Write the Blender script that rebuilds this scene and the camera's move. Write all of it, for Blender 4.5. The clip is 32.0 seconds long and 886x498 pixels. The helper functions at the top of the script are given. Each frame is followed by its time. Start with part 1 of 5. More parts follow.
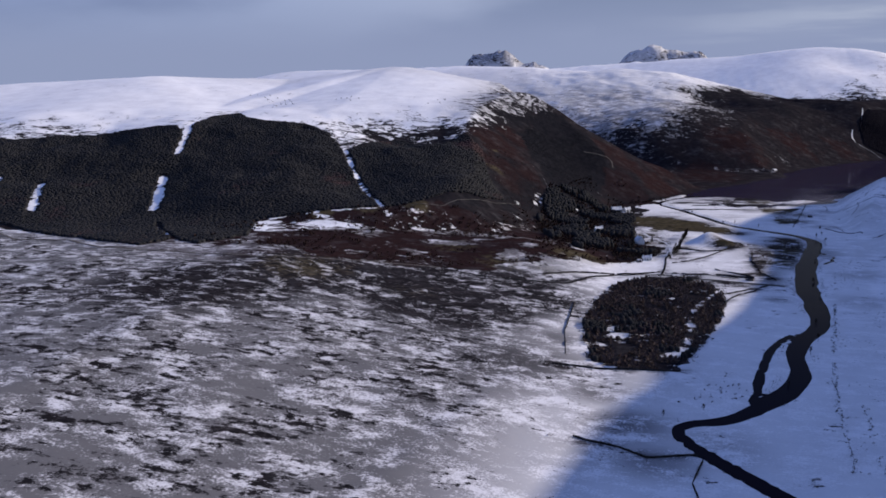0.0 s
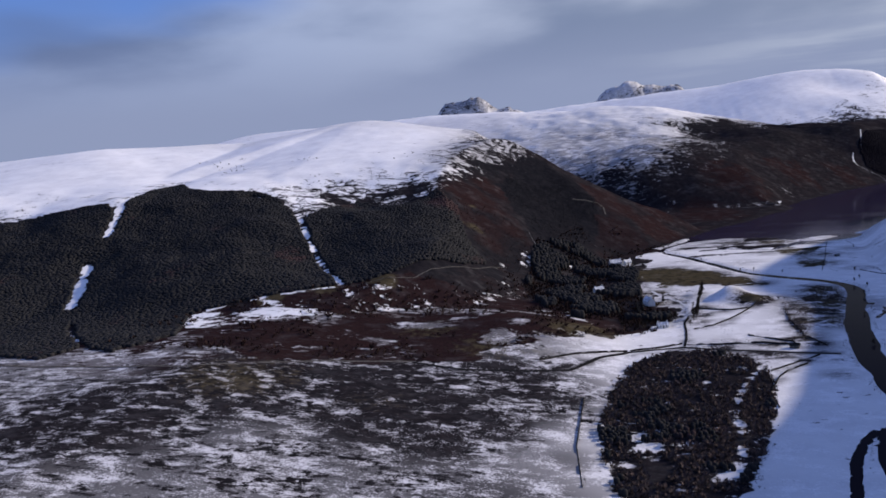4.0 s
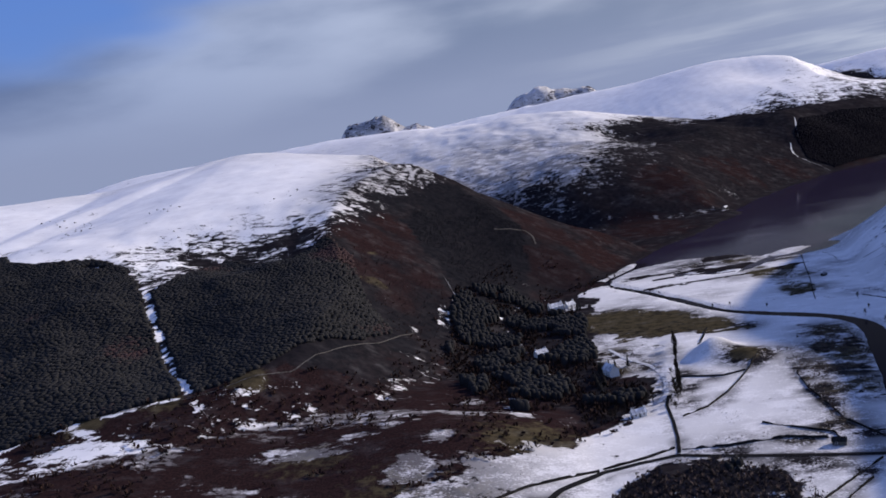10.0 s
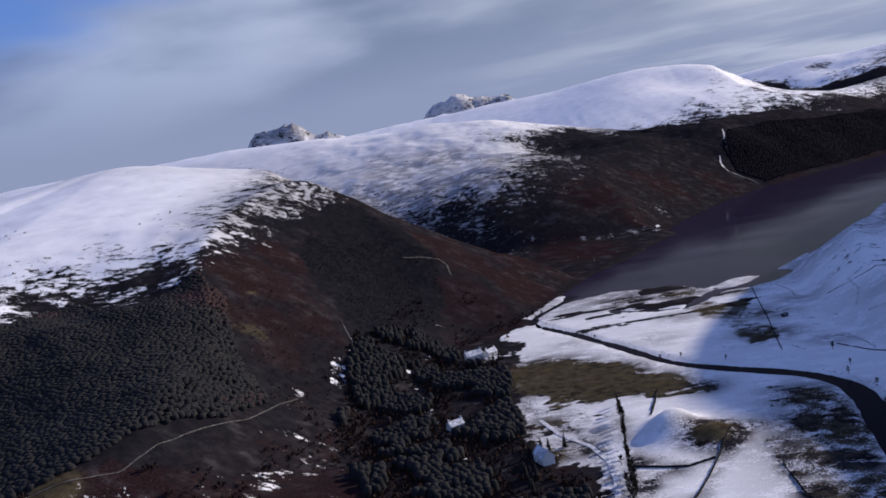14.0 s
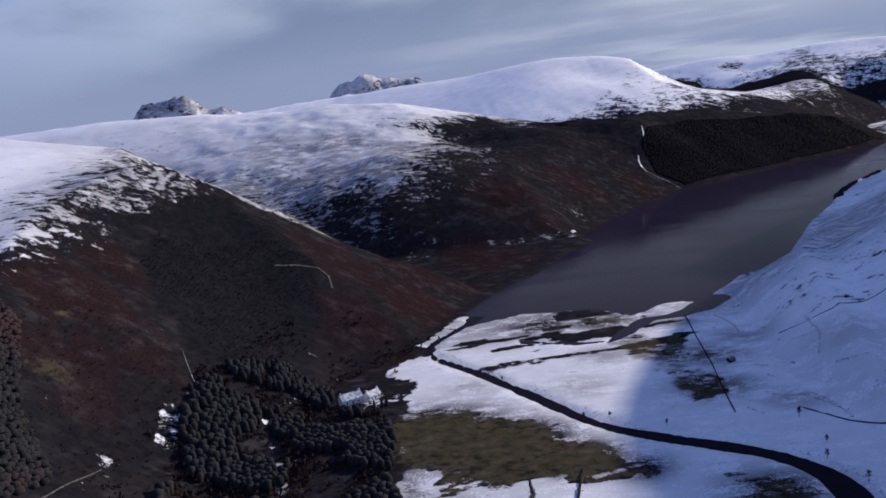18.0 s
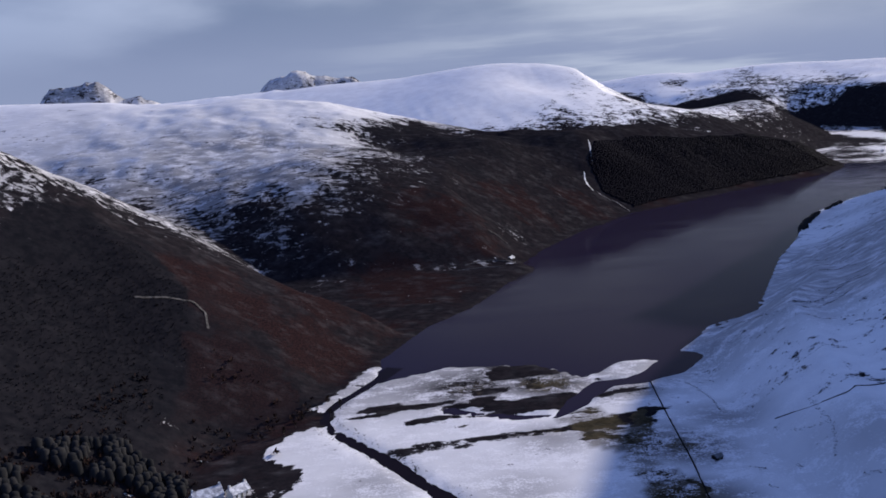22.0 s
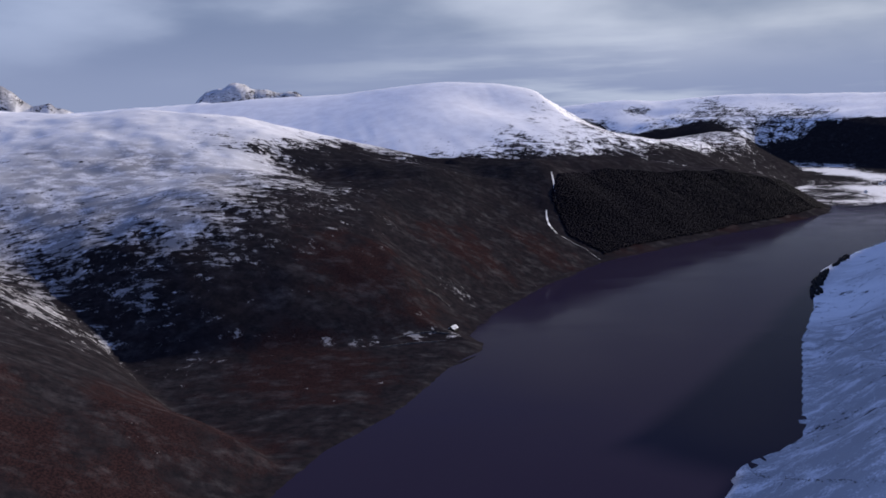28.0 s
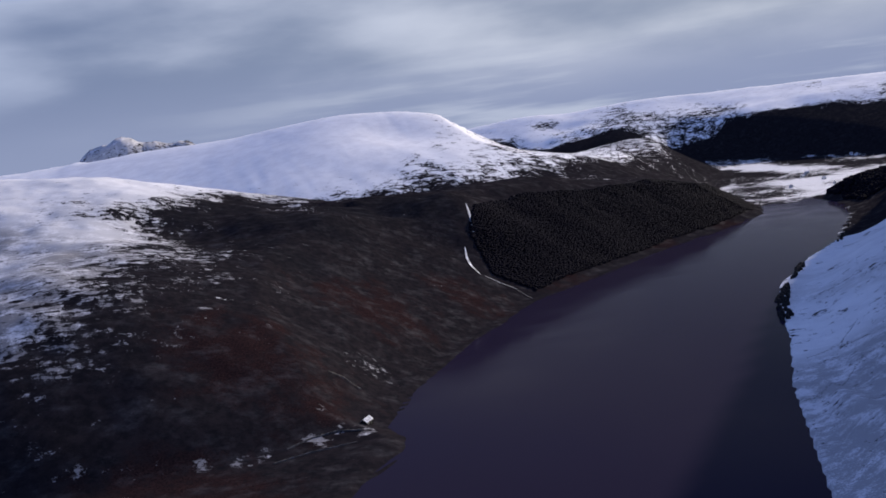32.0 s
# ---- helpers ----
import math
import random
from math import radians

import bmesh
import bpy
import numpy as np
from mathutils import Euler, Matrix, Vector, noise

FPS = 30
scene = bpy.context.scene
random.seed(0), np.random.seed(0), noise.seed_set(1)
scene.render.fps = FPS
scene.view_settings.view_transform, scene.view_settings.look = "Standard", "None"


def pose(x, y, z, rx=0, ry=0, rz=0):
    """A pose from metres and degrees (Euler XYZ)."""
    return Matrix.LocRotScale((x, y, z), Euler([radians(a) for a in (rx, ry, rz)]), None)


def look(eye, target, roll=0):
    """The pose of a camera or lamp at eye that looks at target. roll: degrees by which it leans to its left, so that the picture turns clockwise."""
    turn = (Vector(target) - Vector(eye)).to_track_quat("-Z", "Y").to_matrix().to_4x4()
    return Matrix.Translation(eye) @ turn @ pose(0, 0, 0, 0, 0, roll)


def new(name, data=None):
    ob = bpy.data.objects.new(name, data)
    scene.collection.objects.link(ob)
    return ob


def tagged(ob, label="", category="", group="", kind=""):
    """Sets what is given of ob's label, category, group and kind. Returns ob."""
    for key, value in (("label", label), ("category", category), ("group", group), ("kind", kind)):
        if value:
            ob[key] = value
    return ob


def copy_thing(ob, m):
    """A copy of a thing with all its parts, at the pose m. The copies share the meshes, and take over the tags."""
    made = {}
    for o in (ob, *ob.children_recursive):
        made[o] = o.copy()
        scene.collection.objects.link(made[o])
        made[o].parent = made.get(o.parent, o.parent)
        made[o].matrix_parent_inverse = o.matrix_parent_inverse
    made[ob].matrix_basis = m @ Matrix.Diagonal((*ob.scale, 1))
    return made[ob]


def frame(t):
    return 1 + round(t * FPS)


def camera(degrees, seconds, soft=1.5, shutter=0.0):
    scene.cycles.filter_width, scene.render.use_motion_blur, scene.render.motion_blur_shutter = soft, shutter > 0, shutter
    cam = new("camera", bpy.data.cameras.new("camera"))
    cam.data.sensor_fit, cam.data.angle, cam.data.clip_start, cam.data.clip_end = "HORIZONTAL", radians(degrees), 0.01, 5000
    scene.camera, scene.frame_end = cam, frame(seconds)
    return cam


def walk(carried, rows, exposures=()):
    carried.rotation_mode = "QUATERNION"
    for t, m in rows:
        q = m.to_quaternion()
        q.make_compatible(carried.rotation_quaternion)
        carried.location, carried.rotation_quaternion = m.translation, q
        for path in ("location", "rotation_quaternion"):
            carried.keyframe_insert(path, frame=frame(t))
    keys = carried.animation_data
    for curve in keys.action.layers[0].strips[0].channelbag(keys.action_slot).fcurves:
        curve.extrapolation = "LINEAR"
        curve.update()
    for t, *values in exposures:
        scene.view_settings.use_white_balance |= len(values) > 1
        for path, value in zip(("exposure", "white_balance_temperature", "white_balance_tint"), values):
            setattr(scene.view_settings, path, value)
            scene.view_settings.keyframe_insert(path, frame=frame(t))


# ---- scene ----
cam = camera(51.82, 32.0, soft=1.7)

# seconds, place in metres, heading to the left of +y, pitch and lean in degrees
PATH = (
    (0.0, 0.2, 0.0, 165.0, 11.56, -10.44, -0.74),
    (0.5, -1.9, 17.8, 164.6, 11.42, -10.24, -0.10),
    (1.0, -4.0, 35.6, 164.2, 11.37, -9.59, -1.35),
    (1.5, -6.1, 53.4, 163.8, 10.74, -9.03, -3.18),
    (2.0, -8.1, 71.5, 163.4, 10.13, -8.50, -4.67),
    (2.5, -10.0, 89.8, 163.1, 10.48, -8.25, -5.62),
    (3.0, -11.7, 108.3, 162.7, 11.28, -8.14, -5.73),
    (3.5, -13.4, 126.7, 162.5, 11.15, -7.74, -4.94),
    (5.5, -17.3, 198.2, 162.3, 8.92, -6.96, -6.12),
    (6.0, -18.4, 215.7, 162.6, 8.84, -7.03, -6.18),
    (6.5, -19.5, 233.1, 163.1, 8.11, -7.11, -6.08),
    (7.0, -20.5, 250.7, 163.6, 8.15, -7.04, -6.74),
    (7.5, -21.3, 268.3, 164.1, 8.57, -6.91, -6.98),
    (8.0, -22.1, 285.8, 164.6, 7.74, -6.87, -7.18),
    (8.5, -22.6, 303.2, 165.1, 6.68, -6.94, -7.89),
    (9.0, -22.7, 320.4, 165.8, 6.33, -6.85, -8.73),
    (9.5, -22.7, 337.3, 166.5, 6.06, -6.68, -8.98),
    (10.0, -22.4, 354.0, 167.2, 5.75, -6.86, -9.64),
    (10.5, -22.0, 370.8, 167.8, 5.18, -6.92, -7.90),
    (11.0, -21.5, 387.7, 168.4, 4.52, -7.36, -7.88),
    (11.5, -20.8, 404.8, 169.1, 4.52, -7.37, -8.40),
    (12.0, -19.9, 422.0, 169.6, 4.13, -7.06, -8.43),
    (12.5, -19.0, 439.0, 170.0, 3.01, -7.06, -8.35),
    (13.0, -17.8, 456.0, 170.2, 1.90, -7.02, -9.15),
    (13.5, -16.4, 473.0, 170.2, 1.30, -7.06, -9.69),
    (14.0, -14.8, 490.0, 170.1, 0.66, -7.23, -9.34),
    (14.5, -12.9, 507.0, 169.9, -0.01, -7.35, -8.76),
    (16.5, -3.0, 576.4, 170.9, -2.84, -8.53, -7.00),
    (17.0, -0.4, 593.9, 170.6, -3.70, -8.76, -6.89),
    (17.5, 2.3, 611.4, 170.2, -4.41, -8.92, -6.63),
    (18.0, 4.9, 628.9, 169.7, -5.09, -9.06, -6.38),
    (18.5, 7.5, 646.4, 169.1, -5.81, -9.04, -8.04),
    (19.0, 10.5, 663.8, 168.5, -6.05, -9.16, -7.44),
    (19.5, 13.9, 681.1, 167.9, -6.62, -9.18, -6.68),
    (20.0, 17.6, 698.3, 167.4, -7.39, -9.02, -6.05),
    (20.5, 21.4, 715.4, 166.9, -7.91, -9.19, -5.39),
    (21.0, 25.4, 732.6, 166.5, -8.36, -9.28, -4.34),
    (21.5, 29.4, 749.9, 166.2, -8.88, -9.26, -3.74),
    (22.0, 33.5, 767.3, 166.0, -9.30, -9.15, -3.35),
    (22.5, 37.7, 784.8, 165.8, -9.75, -9.14, -2.96),
    (23.0, 42.1, 802.4, 165.6, -10.28, -9.15, -3.03),
    (23.5, 46.7, 820.1, 165.5, -10.46, -9.02, -2.72),
    (24.0, 51.3, 837.8, 165.2, -10.81, -8.74, -2.92),
    (24.5, 56.0, 855.5, 164.9, -11.25, -8.48, -2.52),
    (25.0, 60.9, 873.1, 164.6, -12.28, -8.03, -2.48),
    (25.5, 66.1, 890.8, 164.4, -12.45, -8.14, -3.26),
    (26.0, 71.5, 908.4, 164.0, -11.57, -7.88, -3.27),
    (26.5, 77.0, 925.9, 163.7, -12.08, -7.70, -2.04),
    (28.5, 98.7, 998.1, 165.3, -12.38, -8.03, -1.32),
    (29.0, 104.5, 1015.4, 165.7, -13.15, -7.82, -2.76),
    (29.5, 110.4, 1032.5, 166.2, -13.61, -7.64, -3.88),
    (30.0, 116.3, 1049.4, 166.7, -13.86, -7.29, -6.42),
    (30.5, 122.3, 1066.0, 167.1, -14.13, -6.77, -7.87),
    (31.0, 128.4, 1082.5, 167.6, -14.55, -6.72, -7.63),
    (31.5, 134.5, 1098.7, 168.0, -16.11, -6.59, -7.56),
    (32.0, 140.7, 1115.0, 168.4, -17.44, -6.57, -6.97),
)


def flown(x, y, z, heading, pitch, lean):
    h, p = radians(heading), radians(pitch)
    ahead = Vector((-math.sin(h) * math.cos(p), math.cos(h) * math.cos(p), math.sin(p)))
    eye = Vector((x, y, z))
    return look(eye, eye + ahead * 100.0, lean)


walk(cam, [(row[0], flown(*row[1:])) for row in PATH], [(0.0, 0.12, 6000, 18), (13.0, 0.12, 6000, 18), (19.0, 0.10, 5880, 17), (26.0, 0.12, 5880, 17), (32.0, 0.12, 5980, 18)])


# ---- sky and light ----
SUN_HIGH, SUN_FROM = 21.0, 62.0  # degrees above the horizon; clockwise from +y
world = bpy.data.worlds.new("sky")
scene.world = world
world.use_nodes = True
wn, wl = world.node_tree.nodes, world.node_tree.links
wn.clear()


def sky_math(op, a, b, c=None):
    node = wn.new("ShaderNodeMath")
    node.operation = op
    for k, v in enumerate((a, b, c)):
        if isinstance(v, (int, float)):
            node.inputs[k].default_value = v
        elif v is not None:
            wl.new(v, node.inputs[k])
    return node.outputs[0]


def sky_step(v, lo, hi):
    node = wn.new("ShaderNodeMapRange")
    node.interpolation_type = "SMOOTHSTEP"
    node.inputs["From Min"].default_value, node.inputs["From Max"].default_value = lo, hi
    wl.new(v, node.inputs["Value"])
    return node.outputs["Result"]


def sky_mix(share, a, b):
    node = wn.new("ShaderNodeMix")
    node.data_type = "RGBA"
    wl.new(share, node.inputs["Factor"])
    for socket, v in ((node.inputs["A"], a), (node.inputs["B"], b)):
        if isinstance(v, tuple):
            socket.default_value = (*v, 1)
        else:
            wl.new(v, socket)
    return node.outputs["Result"]


def sky_noise(vector, scale, detail, roughness):
    node = wn.new("ShaderNodeTexNoise")
    node.inputs["Scale"].default_value, node.inputs["Detail"].default_value, node.inputs["Roughness"].default_value = scale, detail, roughness
    wl.new(vector, node.inputs["Vector"])
    return node.outputs["Fac"]


w_out, w_bg, w_sky = wn.new("ShaderNodeOutputWorld"), wn.new("ShaderNodeBackground"), wn.new("ShaderNodeTexSky")
w_sky.sky_type, w_sky.sun_disc = "NISHITA", False
w_sky.sun_elevation, w_sky.sun_rotation = radians(SUN_HIGH), radians(SUN_FROM)
# a deck of grey cloud with a few gaps: the way to the sky, laid flat at the cloud's height
w_way = wn.new("ShaderNodeTexCoord").outputs["Generated"]
w_split = wn.new("ShaderNodeSeparateXYZ")
wl.new(w_way, w_split.inputs[0])
w_up = sky_math("MAXIMUM", w_split.outputs["Z"], 0.0)
w_flat = wn.new("ShaderNodeCombineXYZ")
wl.new(w_split.outputs["X"], w_flat.inputs[0])
wl.new(w_split.outputs["Y"], w_flat.inputs[1])
wl.new(sky_math("MULTIPLY", w_up, 3.2), w_flat.inputs[2])
w_soft, w_fine = sky_noise(w_flat.outputs[0], 2.4, 3, 0.45), sky_noise(w_flat.outputs[0], 5.5, 5, 0.5)
w_body = sky_math("MULTIPLY_ADD", w_fine, 0.35, sky_math("MULTIPLY", w_soft, 0.75))
w_cloud = sky_mix(sky_step(w_body, 0.42, 0.68), (2.1, 2.65, 3.7), (4.9, 5.5, 6.4))
# whiter towards the sun
w_lift, w_tone = wn.new("ShaderNodeVectorMath"), wn.new("ShaderNodeCombineXYZ")
w_lift.operation = "MULTIPLY"
wl.new(w_cloud, w_lift.inputs[0])
for k, gain in enumerate((0.65, 0.50, 0.20)):
    wl.new(sky_math("MULTIPLY_ADD", w_split.outputs["X"], gain, 1.0), w_tone.inputs[k])
wl.new(w_tone.outputs[0], w_lift.inputs[1])
w_lit = w_lift.outputs[0]
w_thin = wn.new("ShaderNodeCombineXYZ")
wl.new(w_split.outputs["X"], w_thin.inputs[0])
wl.new(w_split.outputs["Y"], w_thin.inputs[1])
wl.new(sky_math("MULTIPLY", w_up, 11.0), w_thin.inputs[2])
w_bars = sky_math("MULTIPLY", sky_step(sky_noise(w_thin.outputs[0], 2.6, 5, 0.55), 0.44, 0.62), sky_step(w_split.outputs["X"], -0.05, 0.35))
w_near = sky_mix(w_bars, (2.9, 3.4, 4.6), (5.0, 5.5, 6.2))
w_low = sky_mix(sky_step(w_split.outputs["Z"], 0.02, 0.13), w_near, w_lit)
w_clear = sky_math("MULTIPLY_ADD", w_split.outputs["X"], -0.25, sky_math("MULTIPLY_ADD", w_soft, 0.25, w_split.outputs["Z"]))
w_gap = sky_math("MULTIPLY", sky_step(w_clear, 0.345, 0.40), sky_step(w_split.outputs["Z"], 0.40, 0.26))
w_roof = sky_mix(sky_step(w_split.outputs["Z"], 0.20, 0.55), w_low, (1.62, 2.45, 5.1))
w_blue = wn.new("ShaderNodeMix")
w_blue.data_type = "RGBA"
w_blue.inputs["Factor"].default_value = 0.7
wl.new(w_sky.outputs["Color"], w_blue.inputs["A"])
w_blue.inputs["B"].default_value = (0.9, 2.3, 6.6, 1)
w_all = sky_mix(w_gap, w_roof, w_blue.outputs["Result"])
w_bg.inputs["Strength"].default_value = 0.088
wl.new(w_all, w_bg.inputs["Color"])
wl.new(w_bg.outputs["Background"], w_out.inputs["Surface"])

sun = new("sun", bpy.data.lights.new("sun", "SUN"))
sun.data.energy, sun.data.angle, sun.data.color = 5.0, radians(0.9), (1.0, 0.885, 0.69)
turn_h, turn_v = radians(SUN_FROM), radians(SUN_HIGH)
sun.matrix_world = look((0, 0, 900), Vector((0, 0, 900)) - Vector((math.sin(turn_h) * math.cos(turn_v), math.cos(turn_h) * math.cos(turn_v), math.sin(turn_v))))


# ---- materials ----
def material(name):
    m = bpy.data.materials.new(name)
    m.use_nodes = True
    n, l = m.node_tree.nodes, m.node_tree.links
    return m, n, l, n["Principled BSDF"]


def math_node(n, l, op, a, b=None, c=None):
    node = n.new("ShaderNodeMath")
    node.operation = op
    for k, v in enumerate((a, b, c)):
        if v is None:
            continue
        if isinstance(v, (int, float)):
            node.inputs[k].default_value = v
        else:
            l.new(v, node.inputs[k])
    return node.outputs[0]


def step_node(n, l, value, lo, hi):
    node = n.new("ShaderNodeMapRange")
    node.interpolation_type = "SMOOTHSTEP"
    node.inputs["From Min"].default_value, node.inputs["From Max"].default_value = lo, hi
    l.new(value, node.inputs["Value"])
    return node.outputs["Result"]


def mix_node(n, l, share, a, b):
    node = n.new("ShaderNodeMix")
    node.data_type = "RGBA"
    if isinstance(share, (int, float)):
        node.inputs["Factor"].default_value = share
    else:
        l.new(share, node.inputs["Factor"])
    for socket, v in ((node.inputs["A"], a), (node.inputs["B"], b)):
        if isinstance(v, tuple):
            socket.default_value = (*v, 1)
        else:
            l.new(v, socket)
    return node.outputs["Result"]


def noise_node(n, l, scale, detail=4, rough_by=0.55, stretch=None, turn=0.0):
    where = n.new("ShaderNodeTexCoord").outputs["Object"]
    if stretch:
        mapping = n.new("ShaderNodeMapping")
        mapping.inputs["Scale"].default_value = stretch
        mapping.inputs["Rotation"].default_value = (0, 0, radians(turn))
        l.new(where, mapping.inputs["Vector"])
        where = mapping.outputs["Vector"]
    node = n.new("ShaderNodeTexNoise")
    node.inputs["Scale"].default_value, node.inputs["Detail"].default_value, node.inputs["Roughness"].default_value = scale, detail, rough_by
    l.new(where, node.inputs["Vector"])
    return node.outputs["Fac"]


def bump_node(n, l, shader, value, strength, distance):
    node = n.new("ShaderNodeBump")
    node.inputs["Strength"].default_value, node.inputs["Distance"].default_value = strength, distance
    l.new(value, node.inputs["Height"])
    l.new(node.outputs["Normal"], shader.inputs["Normal"])


def plain(name, a, b, scale, roughness, metal=0.0, bump=0.0, coat=0.0, gloss=0.5):
    """A surface that wavers between two colours, with some grain."""
    m, n, l, p = material(name)
    f = noise_node(n, l, scale, 6, 0.65)
    l.new(mix_node(n, l, step_node(n, l, f, 0.32, 0.68), a, b), p.inputs["Base Color"])
    p.inputs["Roughness"].default_value, p.inputs["Metallic"].default_value, p.inputs["Coat Weight"].default_value = roughness, metal, coat
    p.inputs["Specular IOR Level"].default_value = gloss
    if bump:
        bump_node(n, l, p, f, bump, 0.2 / scale)
    return m


def leafy(name, a, b, tinge=None, gloss=0.03):
    """Foliage or twigs that differ from plant to plant; tinge: the colour of stands of another kind."""
    m, n, l, p = material(name)
    island = n.new("ShaderNodeNewGeometry").outputs["Random Per Island"]
    f = noise_node(n, l, 0.03, 4, 0.6)
    share = math_node(n, l, "ADD", math_node(n, l, "MULTIPLY", island, 0.7), math_node(n, l, "MULTIPLY", f, 0.5))
    colour = mix_node(n, l, step_node(n, l, share, 0.25, 0.9), a, b)
    if tinge:
        stand = math_node(n, l, "MULTIPLY_ADD", island, 0.10, noise_node(n, l, 0.013, 3, 0.5))
        colour = mix_node(n, l, step_node(n, l, stand, 0.69, 0.80), colour, tinge)
    l.new(colour, p.inputs["Base Color"])
    p.inputs["Roughness"].default_value = 0.85
    p.inputs["Specular IOR Level"].default_value = gloss
    return m


def attribute(n, name):
    node = n.new("ShaderNodeAttribute")
    node.attribute_name = name
    return node.outputs["Fac"]


def land_material():
    m, n, l, p = material("land")
    big, mid, fine = noise_node(n, l, 0.035, 9, 0.68), noise_node(n, l, 0.16, 8, 0.7), noise_node(n, l, 0.9, 4, 0.6)
    drift = noise_node(n, l, 0.05, 7, 0.66, (0.75, 1.3, 1.3), 35)
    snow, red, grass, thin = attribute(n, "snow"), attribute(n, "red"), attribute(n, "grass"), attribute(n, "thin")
    wood = attribute(n, "wood")
    streak = noise_node(n, l, 0.11, 8, 0.74, (0.55, 1.7, 1.7), -12)
    v = math_node(n, l, "MULTIPLY_ADD", math_node(n, l, "SUBTRACT", big, 0.5), 1.1, snow)
    v = math_node(n, l, "MULTIPLY_ADD", math_node(n, l, "SUBTRACT", mid, 0.5), 1.1, v)
    v = math_node(n, l, "MULTIPLY_ADD", math_node(n, l, "SUBTRACT", drift, 0.5), 0.8, v)
    v = math_node(n, l, "MULTIPLY_ADD", math_node(n, l, "SUBTRACT", streak, 0.5), 1.3, v)
    v = math_node(n, l, "MULTIPLY_ADD", math_node(n, l, "SUBTRACT", fine, 0.5), 0.45, v)
    cover = step_node(n, l, v, 0.45, 0.57)
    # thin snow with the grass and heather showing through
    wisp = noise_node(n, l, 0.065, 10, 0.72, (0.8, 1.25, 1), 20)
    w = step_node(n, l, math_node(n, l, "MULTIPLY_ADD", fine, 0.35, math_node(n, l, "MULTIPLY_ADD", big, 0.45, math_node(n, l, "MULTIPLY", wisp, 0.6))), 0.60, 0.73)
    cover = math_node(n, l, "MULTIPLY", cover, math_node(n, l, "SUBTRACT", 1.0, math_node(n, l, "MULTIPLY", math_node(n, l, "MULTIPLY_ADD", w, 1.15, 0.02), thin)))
    dust = math_node(n, l, "MULTIPLY", step_node(n, l, wisp, 0.48, 0.80), math_node(n, l, "MULTIPLY_ADD", wood, -0.045, 0.055))
    cover = math_node(n, l, "MAXIMUM", math_node(n, l, "MAXIMUM", cover, dust), 0.0)
    heath = mix_node(n, l, step_node(n, l, mid, 0.35, 0.65), (0.0110, 0.0102, 0.0122), (0.0215, 0.0180, 0.0200))
    fern = mix_node(n, l, step_node(n, l, fine, 0.35, 0.65), (0.0120, 0.0080, 0.0092), (0.030, 0.0165, 0.0165))
    straw = mix_node(n, l, step_node(n, l, mid, 0.3, 0.7), (0.028, 0.024, 0.015), (0.072, 0.058, 0.034))
    r = step_node(n, l, math_node(n, l, "MULTIPLY_ADD", math_node(n, l, "SUBTRACT", big, 0.5), 1.6, red), 0.35, 0.75)
    g = step_node(n, l, math_node(n, l, "MULTIPLY_ADD", math_node(n, l, "SUBTRACT", mid, 0.5), 1.4, grass), 0.35, 0.75)
    bare = mix_node(n, l, g, mix_node(n, l, r, heath, fern), straw)
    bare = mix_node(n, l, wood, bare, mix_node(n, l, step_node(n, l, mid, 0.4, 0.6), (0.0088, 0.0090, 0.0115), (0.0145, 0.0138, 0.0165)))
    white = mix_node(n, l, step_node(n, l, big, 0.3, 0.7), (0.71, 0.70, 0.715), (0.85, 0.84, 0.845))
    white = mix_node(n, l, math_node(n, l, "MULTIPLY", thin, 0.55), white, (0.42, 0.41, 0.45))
    l.new(mix_node(n, l, cover, bare, white), p.inputs["Base Color"])
    p.inputs["Roughness"].default_value = 0.85
    l.new(math_node(n, l, "MULTIPLY", cover, 0.2), p.inputs["Specular IOR Level"])
    bump_node(n, l, p, math_node(n, l, "MULTIPLY_ADD", mid, 2.0, math_node(n, l, "MULTIPLY_ADD", drift, 2.5, math_node(n, l, "MULTIPLY", fine, 0.3))), 0.08, 1.4)
    return m


def water_material(name, tint, bend, gloss):
    m, n, l, p = material(name)
    p.inputs["Base Color"].default_value = (*tint, 1)
    p.inputs["IOR"].default_value = bend
    p.inputs["Specular IOR Level"].default_value = gloss
    f = noise_node(n, l, 0.012, 5, 0.6, (1, 2.2, 1), 45)
    l.new(math_node(n, l, "MULTIPLY_ADD", step_node(n, l, f, 0.30, 0.70), 0.10, 0.05), p.inputs["Roughness"])
    bump_node(n, l, p, noise_node(n, l, 0.5, 5, 0.6, (1, 2.5, 1), 40), 0.10, 0.10)
    return m


LAND = land_material()
LOCH, STREAM = water_material("loch_water", (0.0180, 0.0138, 0.0285), 1.065, 0.24), water_material("stream_water", (0.0100, 0.0080, 0.0130), 1.04, 0.2)
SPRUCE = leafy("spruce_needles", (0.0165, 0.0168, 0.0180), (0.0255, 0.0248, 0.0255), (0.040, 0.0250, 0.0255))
# darker copy of the spruce, with cloud shade put into its colour
SHADED_SPRUCE = leafy("shaded_spruce_needles", (0.0058, 0.0053, 0.0088), (0.0085, 0.0076, 0.0118), gloss=0.008)
TWIGS = leafy("bare_twigs", (0.015, 0.010, 0.010), (0.038, 0.022, 0.018))
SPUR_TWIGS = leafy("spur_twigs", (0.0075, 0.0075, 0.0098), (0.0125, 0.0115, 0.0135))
HOLM_TWIGS = leafy("birch_twigs", (0.042, 0.034, 0.033), (0.098, 0.071, 0.064), (0.125, 0.080, 0.068))
DARK_TWIGS = leafy("dark_twigs", (0.012, 0.010, 0.009), (0.040, 0.030, 0.022))
